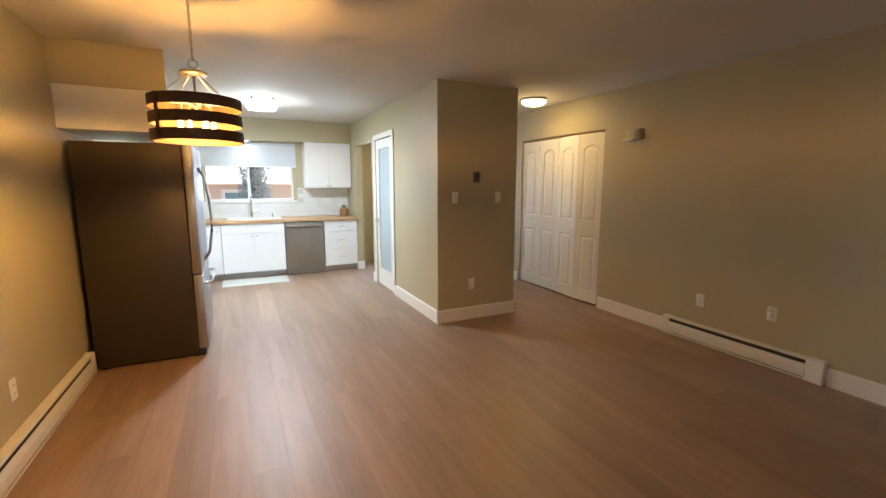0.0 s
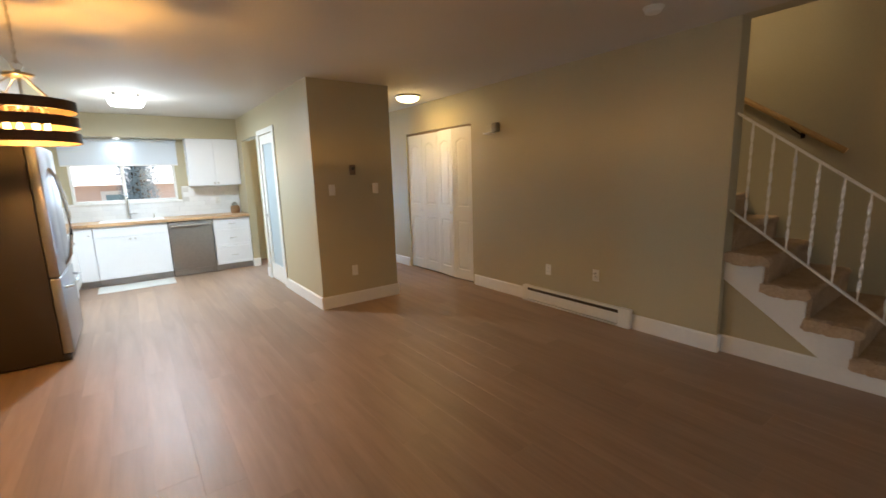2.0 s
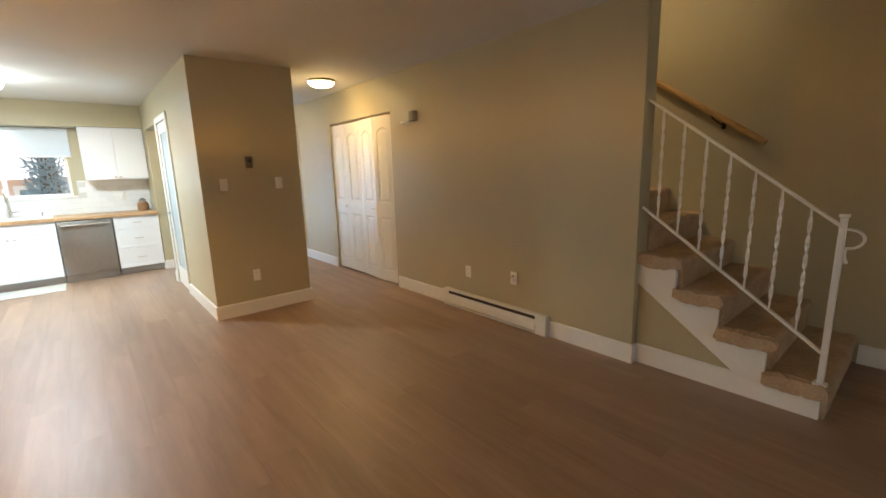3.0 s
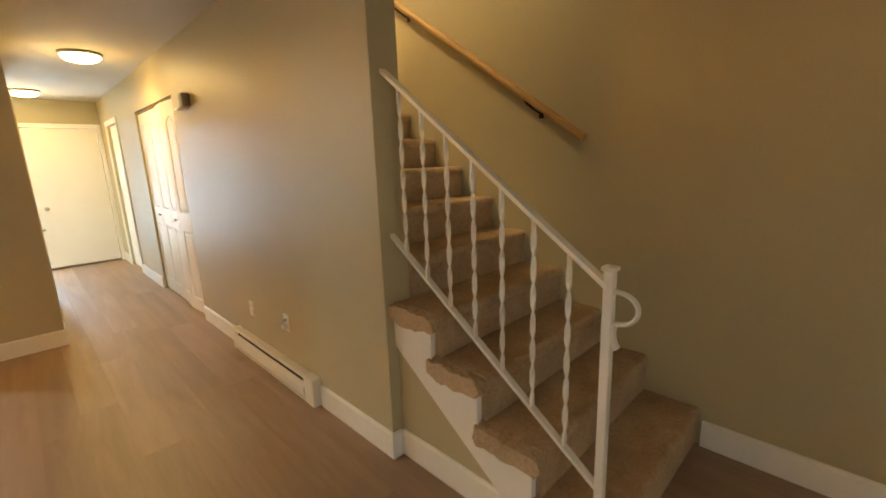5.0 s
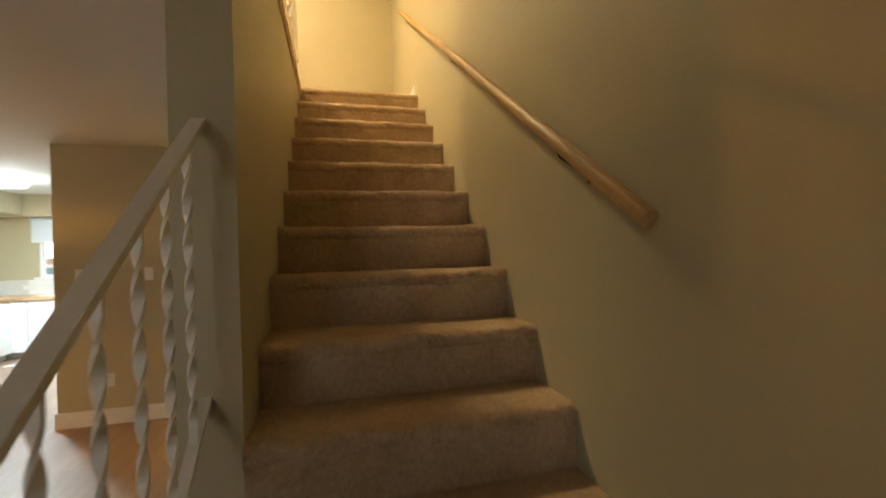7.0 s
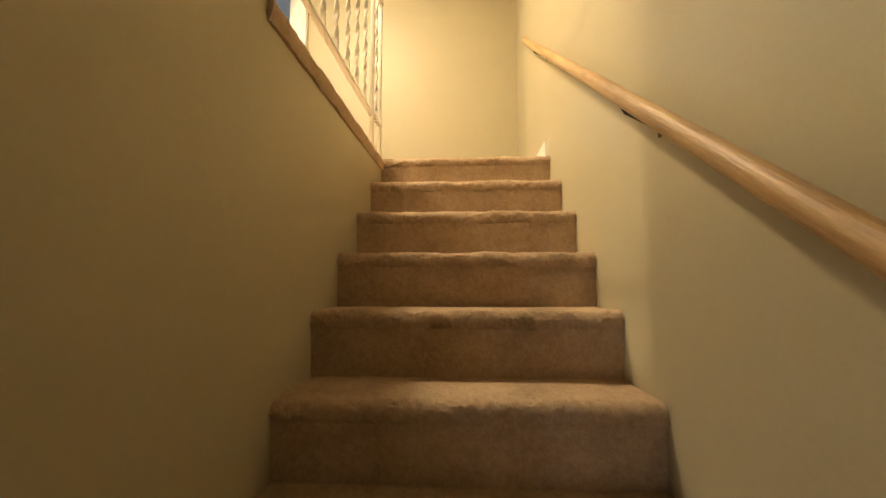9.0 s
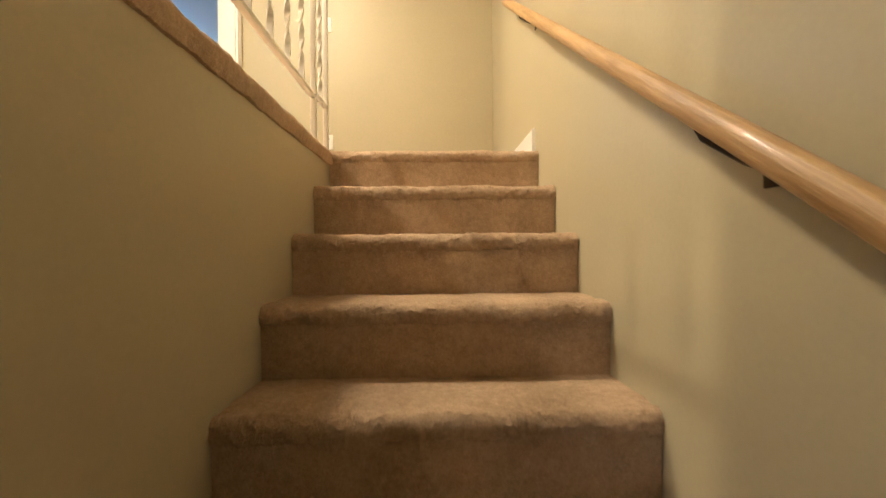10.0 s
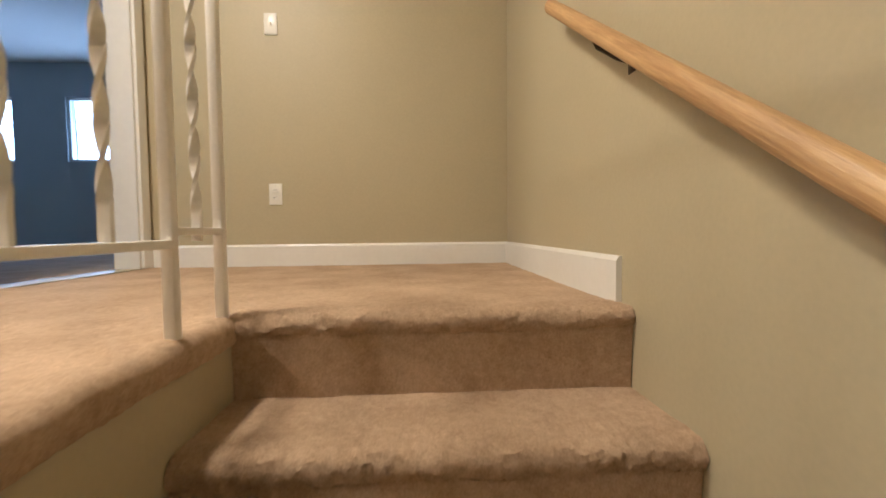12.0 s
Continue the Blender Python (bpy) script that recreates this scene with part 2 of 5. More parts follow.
M_STUCCO = material("neighbour siding", (0.72, 0.54, 0.45), 0.9, mottle=0.1, scale=1, fine=20)
M_ROOF = material("pale roof", (0.80, 0.80, 0.82), 0.8, mottle=0.06)
M_GROUND = material("winter ground", (0.30, 0.28, 0.24), 0.95, mottle=0.2, scale=0.6, fine=9)
# far paler than real spruce: the bright outdoor haze is in the colour
M_LEAF = material("glare-paled blue grey needles", (0.36, 0.45, 0.49), 0.8, mottle=0.2, scale=3)
M_BARK = material("tree bark", (0.10, 0.08, 0.06), 0.95, mottle=0.3, scale=6, fine=30, bump=0.01)
M_PANE = material("dark window pane", (0.22, 0.34, 0.38), 0.1)

# ---- building helpers ----


def add_box(bm, x0, y0, z0, x1, y1, z1, bevel=0.0, segments=2):
    before = set(bm.verts)
    r = bmesh.ops.create_cube(bm, size=1.0)
    m = Matrix.Translation(((x0 + x1) / 2, (y0 + y1) / 2, (z0 + z1) / 2)) @ Matrix.Diagonal((x1 - x0, y1 - y0, z1 - z0, 1))
    bmesh.ops.transform(bm, matrix=m, verts=r["verts"])
    if bevel:
        edges = {e for v in r["verts"] for e in v.link_edges}
        bmesh.ops.bevel(bm, geom=list(edges), offset=bevel, segments=segments, affect="EDGES", profile=0.5)
    return [v for v in bm.verts if v not in before]


def box(*args, bevel=0.0, segments=2):
    bm = bmesh.new()
    add_box(bm, *args, bevel=bevel, segments=segments)
    return bm


def boxes(rows, bevel=0.0):
    bm = bmesh.new()
    for row in rows:
        add_box(bm, *row, bevel=bevel)
    return bm


def add_tube(bm, points, radius, sides=10, caps=True, squash=None, across=None):
    """A round bar along points; radius may be one number or one for each point."""
    pts = [Vector(p) for p in points]
    rings = []
    for i, p in enumerate(pts):
        d = (pts[min(i + 1, len(pts) - 1)] - pts[max(i - 1, 0)]).normalized()
        side = Vector(across) if across else d.cross(Vector((0, 0, 1)))
        if side.length < 0.1:
            side = d.cross(Vector((1, 0, 0)))
        side.normalize()
        up = side.cross(d).normalized()
        r = radius[i] if isinstance(radius, (list, tuple)) else radius
        a, c = squash or (1, 1)
        rings.append([bm.verts.new(p + side * (a * r * math.cos(k * math.tau / sides)) + up * (c * r * math.sin(k * math.tau / sides))) for k in range(sides)])
    for r0, r1 in zip(rings, rings[1:]):
        for k in range(sides):
            bm.faces.new((r0[k], r0[(k + 1) % sides], r1[(k + 1) % sides], r1[k]))
    if caps:
        bm.faces.new(rings[0][::-1])
        bm.faces.new(rings[-1])


def tube(points, radius, sides=10, squash=None, across=None):
    bm = bmesh.new()
    add_tube(bm, points, radius, sides, squash=squash, across=across)
    return bm


def add_lathe(bm, profile, sides=24, closed=False):
    """Turn (radius, z) points round the z axis."""
    rings = [[bm.verts.new((r * math.cos(k * math.tau / sides), r * math.sin(k * math.tau / sides), z)) for k in range(sides)] for r, z in profile]
    pairs = list(zip(rings, rings[1:])) + ([(rings[-1], rings[0])] if closed else [])
    for r0, r1 in pairs:
        for k in range(sides):
            bm.faces.new((r0[k], r0[(k + 1) % sides], r1[(k + 1) % sides], r1[k]))
    if not closed:
        bm.faces.new(rings[0][::-1])
        bm.faces.new(rings[-1])


def lathe(profile, sides=24, closed=False):
    bm = bmesh.new()
    add_lathe(bm, profile, sides, closed)
    return bm


def moved(bm, m):
    bmesh.ops.transform(bm, matrix=m, verts=bm.verts)
    return bm


def prism(outline, axis, a, b):
    """A flat outline given thickness. axis 'x': outline is (y, z) from x=a to x=b; 'y': (x, z); 'z': (x, y)."""
    bm = bmesh.new()
    place = {"x": lambda p, d: (d, p[0], p[1]), "y": lambda p, d: (p[0], d, p[1]), "z": lambda p, d: (p[0], p[1], d)}[axis]
    v0 = [bm.verts.new(place(p, a)) for p in outline]
    v1 = [bm.verts.new(place(p, b)) for p in outline]
    n = len(outline)
    bm.faces.new(v0)
    bm.faces.new(v1[::-1])
    for i in range(n):
        bm.faces.new((v0[i], v1[i], v1[(i + 1) % n], v0[(i + 1) % n]))
    return bm


def to_object(name, bm, mat, smooth=False):
    bmesh.ops.recalc_face_normals(bm, faces=bm.faces)
    me = bpy.data.meshes.new(name)
    bm.to_mesh(me)
    bm.free()
    me.materials.append(mat)
    if smooth:
        me.shade_smooth()
        me.set_sharp_from_angle(angle=radians(40))
    return new(name, me)


def part(name, bm, mat, parent, label="", smooth=True):
    ob = to_object(name, bm, mat, smooth)
    ob.parent = parent
    ob.matrix_parent_inverse = parent.matrix_world.inverted()
    if label:
        tagged(ob, label=label)
    return ob


def thing(name, label, category, place=(0, 0, 0), group=""):
    e = new(name)
    e.empty_display_size = 0.1
    e.location = place
    e.matrix_world = Matrix.Translation(place)
    return tagged(e, label, category, group)


def setting(name, bm, mat, label="", category="", smooth=False):
    return tagged(to_object(name, bm, mat, smooth), label, category, kind="structure")


def wall_with_holes(axis, at0, at1, u0, u1, z0, z1, holes):
    """Boxes of a wall between two faces, with openings (u0, u1, z0, z1) through it."""
    bm = bmesh.new()

    def put(a, b, c, d):
        if b - a > 1e-4 and d - c > 1e-4:
            if axis == "x":
                add_box(bm, at0, a, c, at1, b, d)
            else:
                add_box(bm, a, at0, c, b, at1, d)
    u = u0
    for h in sorted(holes):
        put(u, h[0], z0, z1)
        put(h[0], h[1], z0, h[2])
        put(h[0], h[1], h[3], z1)
        u = h[1]
    put(u, u1, z0, z1)
    return bm

# ---- structure ----
CEIL = 2.43      # lower ceiling
UP = 2.73        # upper floor
UPC = 5.14       # upper ceiling
XL, XB0, XB1, XH, XS0, XS1 = -0.845, 2.065, 3.005, 4.0, 4.15, 5.08
YB, YK = -3.4, 7.80
RISE, RUN, Y1 = 0.195, 0.254, -0.16   # nosing k at y = Y1 + RUN * (k - 1), z = RISE * k
YTOP = Y1 + RUN * 13
YU = 4.55        # wall at the head of the stairs

ground = setting("ground", box(-400, -400, -0.6, 400, 400, -0.5), M_GROUND, "bare winter ground round the house", "ground")
floor = setting("floor", box(XL - 0.1, YB - 0.1, -0.12, XS1 + 0.12, YK + 0.15, -0.009), M_GAP, "brown walnut-look vinyl plank floor", "floor")

setting("wall_west", wall_with_holes("x", XL - 0.14, XL, YB, YK, 0, CEIL, []), M_WALL, "khaki painted wall", "wall")
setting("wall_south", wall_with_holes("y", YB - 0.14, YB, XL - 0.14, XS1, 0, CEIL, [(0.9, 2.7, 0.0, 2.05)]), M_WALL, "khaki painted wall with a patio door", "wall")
WIN = (-0.17, 1.15, 1.16, 2.08)
FDOOR, SIDE = (3.04, 3.95, 0.0, 2.04), (2.68, 2.99, 0.03, 2.04)
setting("wall_north", wall_with_holes("y", YK, YK + 0.15, XL - 0.14, XS1 + 0.12, -0.1, CEIL, [WIN, SIDE, FDOOR]), M_WALL, "khaki painted outer wall", "wall")
setting("wall_stair", wall_with_holes("x", XH, XS0, Y1 + RUN * 4 + 0.027, YK, 0, CEIL, [(3.755, 5.275, 0, 2.04), (6.47, 7.22, 0, 2.03)]), M_WALL, "khaki painted wall beside the stairs", "wall")
setting("wall_stair_upper", box(XH + 0.001, -0.45, CEIL, XS0, YU, UP - 0.062), M_WALL, "khaki painted edge of the upper floor", "wall")
setting("wall_east", wall_with_holes("x", XS1, XS1 + 0.12, YB, YU + 0.12, -0.1, UPC, []), M_WALL, "khaki painted stairwell wall", "wall")
setting("wall_east_far", box(XS1, YU + 0.12, 0, XS1 + 0.12, YK, CEIL), M_WALL, "khaki painted wall", "wall")
# block of the pantry and the hall cupboard
PD, HD = (5.36, 6.07, 0, 2.04), (4.42, 5.18, 0, 2.03)
bm = wall_with_holes("x", XB0, XB0 + 0.11, 4.02, 6.26, 0, CEIL, [PD])
for m_ in (wall_with_holes("x", XB1 - 0.11, XB1, 4.02, 6.26, 0, CEIL, [HD]),):
    me_ = bpy.data.meshes.new("tmp")
    m_.to_mesh(me_)
    m_.free()
    bm.from_mesh(me_)
add_box(bm, XB0 + 0.11, 4.02, 0, XB1 - 0.11, 4.13, CEIL)
add_box(bm, XB0 + 0.11, 6.15, 0, XB1 - 0.11, 6.26, CEIL)
setting("wall_block", bm, M_WALL, "khaki painted pantry block between kitchen and hall", "wall")
bm = wall_with_holes("x", XB0, XB0 + 0.11, 6.26, YK, 0, CEIL, [(6.2605, 7.19, 0, 2.06)])
setting("wall_kitchen_entry", bm, M_WALL, "khaki painted wall with an opening to the entry", "wall")
setting("soffit_kitchen", box(XL, 7.46, 2.11, XB0, YK, CEIL), M_WALL, "khaki painted soffit over the kitchen cabinets", "soffit")
setting("soffit_fridge", box(XL, 4.12, 2.13, -0.16, 7.46, CEIL), M_WALL, "khaki painted soffit over the fridge", "soffit")
setting("ceiling", boxes([(XL, YB, CEIL, XH, YK, UP - 0.13), (XH, YB, CEIL, XS1, -0.45, UP - 0.13), (XS0, YU, CEIL, XS1, YK, UP - 0.13)]), M_CEIL, "white textured ceiling", "ceiling")
# upper storey
XU = -2.2
setting("wall_upper_south", box(XU, -0.57, CEIL + 0.001, XS1, -0.45, UPC), M_WALL, "khaki painted wall", "wall")
setting("wall_upper_west", box(1.2, -0.45, UP - 0.1, 1.32, YU, UPC), M_WALL, "khaki painted wall", "wall")
setting("wall_upper_stair", box(XH + 0.001, -0.45, UP - 0.062, XS0, 1.80, UPC), M_WALL, "khaki painted wall beside the upper flight", "wall")
XW = 3.15
BD = (3.60, 4.455, UP, UP + 2.04)
UD = (2.68, 3.365, UP, UP + 2.03)
setting("wall_upper_north", box(XW - 0.12, YU, UP - 0.12, XS1, YU + 0.12, UPC), M_WALL, "khaki painted wall at the head of the stairs", "wall")
setting("wall_upper_hall", wall_with_holes("x", XW - 0.10, XW, 2.60, YU, UP - 0.12, UPC, [BD, UD]), M_WALL, "khaki painted wall with two doors", "wall")
setting("wall_upper_inner", box(1.32, 2.60, UP - 0.12, XW - 0.10, 2.70, UPC), M_WALL, "khaki painted wall", "wall")
YBD = 8.1
BW = (0.0, 1.10, 3.86, 4.70)
BW2 = (-1.75, -0.66, 3.86, 4.70)
setting("wall_bedroom_north", wall_with_holes("y", YBD, YBD + 0.15, XU, XW, UP - 0.1, UPC, [BW, BW2]), M_BLUE, "slate painted bedroom wall", "wall")
setting("wall_bedroom_west", box(XU - 0.12, 3.42, UP - 0.1, XU, YBD + 0.15, UPC), M_BLUE, "slate painted bedroom wall", "wall")
setting("wall_bedroom_east", wall_with_holes("x", XW - 0.12, XW - 0.10, 3.52, YBD, UP - 0.1, UPC, [BD]), M_BLUE, "slate painted bedroom wall", "wall")
setting("wall_bedroom_south", box(XU, 3.42, UP - 0.1, XW - 0.12, 3.52, UPC), M_BLUE, "slate painted bedroom wall", "wall")
setting("ceiling_upper", box(XU - 0.1, -0.57, UPC, XS1 + 0.1, YBD + 0.15, UPC + 0.12), M_CEIL, "white textured ceiling", "ceiling")
setting("roof", box(XU - 0.6, YB - 0.6, UPC + 0.12, XS1 + 0.6, YBD + 0.5, UPC + 0.3), M_ROOF, "plain flat roof", "roof")



# runs of baseboard: axis, wall face, from, to, side into the room
def baseboards():
    bm = bmesh.new()
    runs = [("x", XH, 5.31, 6.40, -1), ("x", XH, 2.84, 3.72, -1), ("x", XH, 0.872, 1.555, -1), ("x", XH, 7.29, YK, -1),
            ("y", 0.883, XH - 0.014, XS0 - 0.10, -1), ("y", 4.02, XB0 - 0.014, XB1 + 0.014, -1),
            ("x", XB0, 4.02, 5.29, -1), ("x", XB0, 6.14, 6.26, -1), ("x", XB1, 4.02, 4.35, 1), ("x", XB1, 5.25, 6.26, 1),
            ("x", XS1, YB, -0.17, -1), ("x", XL, YB, 1.55, 1), ("y", 7.19, XB0, XB0 + 0.11, -1), ("x", XB0, 7.19, 7.21, -1),
            ("y", YB, XL, 0.8, 1), ("y", YB, 2.8, XS1, 1), ("x", 4.06, -0.05, 0.868, -1)]
    for axis, at, a, b, side in runs:
        t, h = 0.015 * side, 0.135
        pts = [(0, 0), (t, 0), (t, h - 0.012), (t * 0.5, h), (0, h)]
        ring = [[bm.verts.new((at + p, d, q) if axis == "x" else (d, at + p, q)) for p, q in pts] for d in (a, b)]
        bm.faces.new(ring[0])
        bm.faces.new(ring[1][::-1])
        for k in range(5):
            bm.faces.new((ring[0][k], ring[1][k], ring[1][(k + 1) % 5], ring[0][(k + 1) % 5]))
    # upper storey
    for axis, at, a, b, side in [("y", YU, XW, XS1, -1), ("x", XS1, YTOP + 0.07, YU, -1), ("x", XW, 3.43, 3.535, 1), ("x", XW, 4.52, YU, 1)]:
        t, h, z = 0.015 * side, 0.125, UP - 0.01
        pts = [(0, z), (t, z), (t, z + h - 0.012), (t * 0.5, z + h), (0, z + h)]
        ring = [[bm.verts.new((at + p, d, q) if axis == "x" else (d, at + p, q)) for p, q in pts] for d in (a, b)]
        bm.faces.new(ring[0])
        bm.faces.new(ring[1][::-1])
        for k in range(5):
            bm.faces.new((ring[0][k], ring[1][k], ring[1][(k + 1) % 5], ring[0][(k + 1) % 5]))
    return bm


setting("baseboard", baseboards(), M_TRIM, "white painted baseboards", "baseboard")

# ---- stairs ----


def rough_strip(profile, x0, x1, columns, jitter, seed, close_ends=True, flat=0, crest=99):
    """A soft carpeted surface: a (y, z) profile carried from x0 to x1 with small unevenness."""
    bm = bmesh.new()
    grid = []
    for i in range(columns + 1):
        x = x0 + (x1 - x0) * i / columns
        col = []
        for j, (y, z) in enumerate(profile):
            n = noise.noise_vector(Vector((x * 9 + seed * 7.3, y * 14, z * 14 + seed)))
            f = noise.noise_vector(Vector((x * 31, y * 34 + seed, z * 34)))
            g = noise.noise_vector(Vector((x * 105, y * 120 + seed, z * 120)))
            w = jitter * (0.3 if j < flat else 1.0 if j < crest else 0.6)
            g = g * 1.8 if flat <= j < crest else g * 0.0
            col.append(bm.verts.new((x, y + w * (n.y + 0.6 * f.y + 0.4 * g.y), z + w * (n.z + 0.6 * f.z + 0.4 * g.z))))
        grid.append(col)
    for a, b in zip(grid, grid[1:]):
        for j in range(len(profile) - 1):
            bm.faces.new((a[j], a[j + 1], b[j + 1], b[j]))
    if close_ends:
        for col in (grid[0], grid[-1]):
            bm.faces.new(col)
    return bm


staircase = thing("staircase", "straight staircase covered in tan cut pile carpet", "staircase", (4.6, 0, 0))


def step_profile(k, back):
    """Riser, rounded nose and tread of step k, closed below the tread behind."""
    yn, z = Y1 + RUN * (k - 1), RISE * k
    zb = RISE * (k - 1) - (0.03 if k > 1 else 0.0)
    pts = [(yn + 0.015 - 0.005 * f * f, zb + (z - 0.056 - zb) * f) for f in (0, 0.2, 0.4, 0.6, 0.8, 1.0)]
    r = 0.03
    for a in range(11):
        t = radians(-50 + a * 140 / 10)
        pts.append((yn + r - r * math.cos(t), z - r + r * math.sin(t)))
    pts += [(yn + 0.05 + (back - 0.05) * f, z) for f in (0.0, 0.06, 0.13, 0.25, 0.4, 0.6, 0.8, 1.0)]
    pts += [(yn + back, zb)]
    return pts


def tread_wrap(k):
    """Carpet rolled over the open end of a low step."""
    yn, z = Y1 + RUN * (k - 1), RISE * k
    r, pts = 0.036, []
    for a in range(9):
        t = radians(-95 + a * 185 / 8)
        pts.append((yn + r - r * math.cos(t), z - r + r * math.sin(t)))
    pts += [(yn + 0.05 + 0.24 * (i + 1) / 16, z) for i in range(16)]
    pts += [(yn + 0.29, z - 0.06)] + [(yn + 0.27 - 0.017 * i, z - 0.072) for i in range(11)]
    return pts


for k in range(1, 15):
    x0 = 4.076 if k <= 4 else XS0 + 0.001
    bm = rough_strip(step_profile(k, RUN + 0.05 if k < 14 else 0.10), x0, XS1 - 0.002, 190, 0.0062, k, flat=6, crest=20)
    if k <= 4:
        me_ = bpy.data.meshes.new("wrap")
        rough_strip(tread_wrap(k), 4.018, 4.08, 12, 0.015, k + 40).to_mesh(me_)
        bm.from_mesh(me_)
    part("carpeted_step", bm, M_CARPET, staircase)
# white sawtooth stringer on the open side
saw = []
for k in range(1, 5):
    y = Y1 + RUN * (k - 1) + 0.037
    saw += [(y, max(RISE * (k - 1) - 0.03, 0.0)), (y, RISE * k - 0.032)]
saw += [(0.882, RISE * 4 - 0.032), (0.882, 0.575), (0.10, 0.0)]
part("stringer", prism(saw, "x", 4.046, 4.075), M_TRIM, staircase, "white painted sawtooth stringer", smooth=False)
part("side_panel", prism([(0.10, 0.0), (0.882, 0.0), (0.882, 0.60)], "x", 4.061, 4.074), M_WALL, staircase, "khaki painted panel under the stringer", smooth=False)
part("stair_core", prism([(-0.11, 0), (0.882, 0), (0.882, 0.70), (0.62, 0.55), (0.36, 0.35), (0.11, 0.15), (-0.10, 0.15)], "x", 4.08, XS1 - 0.004), M_WALL, staircase, smooth=False)


def twisted_bar(height, turns, a=0.0092, b=0.0038, plain=0.05):
    bm = bmesh.new()
    n = 84
    rings = []
    for i in range(n + 1):
        z = height * i / n
        f = min(max((z - plain) / (height - 2 * plain), 0), 1)
        t = f * turns * math.tau
        ring = []
        for sx, sy in ((1, 1), (-1, 1), (-1, -1), (1, -1)):
            x, y = sx * a, sy * b
            ring.append(bm.verts.new((x * math.cos(t) - y * math.sin(t), x * math.sin(t) + y * math.cos(t), z)))
        rings.append(ring)
    for r0, r1 in zip(rings, rings[1:]):
        for k in range(4):
            bm.faces.new((r0[k], r0[(k + 1) % 4], r1[(k + 1) % 4], r1[k]))
    bm.faces.new(rings[0][::-1])
    bm.faces.new(rings[-1])
    return bm


def sloped_bar(x, y0, z0, y1, z1, w, h):
    return prism([(y0, z0 - h / 2), (y1, z1 - h / 2), (y1, z1 + h / 2), (y0, z0 + h / 2)], "x", x - w / 2, x + w / 2)


XR = 4.066
stair_railing = thing("stair_railing", "white enamelled iron stair railing with twisted balusters", "railing", (XR, -0.11, RISE))
ya, yb = -0.11, 0.882
top = lambda y: 1.045 + (y - ya) * (1.785 - 1.045) / (yb - ya)
low = lambda y: 0.365 + (y - ya) * (1.095 - 0.365) / (yb - ya)
part("top_rail", sloped_bar(XR, ya, top(ya), yb, top(yb), 0.034, 0.018), M_IRON, stair_railing, smooth=False)
part("bottom_rail", sloped_bar(XR, ya, low(ya), yb, low(yb), 0.026, 0.016), M_IRON, stair_railing, smooth=False)
bm = box(XR - 0.0145, ya - 0.0145, RISE - 0.01, XR + 0.0145, ya + 0.0145, 1.095, bevel=0.003)
part("newel_post", bm, M_IRON, stair_railing)
part("post_cap", box(XR - 0.021, ya - 0.021, 1.095, XR + 0.021, ya + 0.021, 1.11, bevel=0.005), M_IRON, stair_railing)
part("post_foot", box(XR - 0.024, ya - 0.03, RISE - 0.006, XR + 0.024, ya + 0.03, RISE + 0.012, bevel=0.003), M_IRON, stair_railing)
curl = []
for i in range(25):
    a = radians(100 + i * 7.5)
    curl.append((XR, ya - 0.03 + 0.056 * math.cos(a) * (1 - 0.1 * i / 24), 0.988 + 0.047 * math.sin(a)))
curl = [(XR, ya - 0.012, 1.036), (XR, ya - 0.026, 1.036)] + curl + [(XR, ya - 0.019, 0.930), (XR, ya - 0.017, 0.912), (XR, ya - 0.018, 0.893), (XR, ya - 0.022, 0.876), (XR, ya - 0.029, 0.864)]
part("scroll", tube(curl, [0.0085] * 27 + [0.009, 0.0095, 0.0105, 0.012, 0.0125], 10, squash=(1.4, 0.8), across=(1, 0, 0)), M_IRON, stair_railing, "white iron scroll on the post")
for i in range(7):
    y = ya + (yb - ya) * (i + 1) / 7.75
    b = moved(twisted_bar(top(y) - low(y), 3), Matrix.Translation((XR, y, low(y))))
    part("baluster", b, M_IRON, stair_railing)


def wall_handrail():
    rail = thing("handrail", "varnished pine handrail on iron wall brackets", "handrail", (5.02, 0.5, 1.5))
    zz = lambda y: 1.495 + 0.685 * (y - 0.449)
    length, tilt = (3.58 - 0.462) * math.hypot(1, 0.685), math.atan(0.685)
    bar = part("rail", tube([(0, length * i / 12, 0) for i in range(13)], 0.0215, 18, squash=(0.9, 1.05)), M_RAIL, rail)
    bar.matrix_world = Matrix.Translation((5.015, 0.462, zz(0.462))) @ Matrix.Rotation(tilt, 4, "X")
    for y in (0.83, 1.92, 3.24):
        arm = part("bracket", tube([(XS1 - 0.004, y - 0.075, zz(y) - 0.105), (5.055, y - 0.055, zz(y) - 0.09), (5.022, y - 0.01, zz(y) - 0.045), (5.016, y, zz(y) - 0.022)], 0.006, 8), M_BRONZE, rail, "dark iron bracket")
        part("wall_plate", box(XS1 - 0.006, y - 0.09, zz(y) - 0.13, XS1 - 0.001, y - 0.06, zz(y) - 0.08, bevel=0.002), M_BRONZE, arm)
    return rail


wall_handrail()

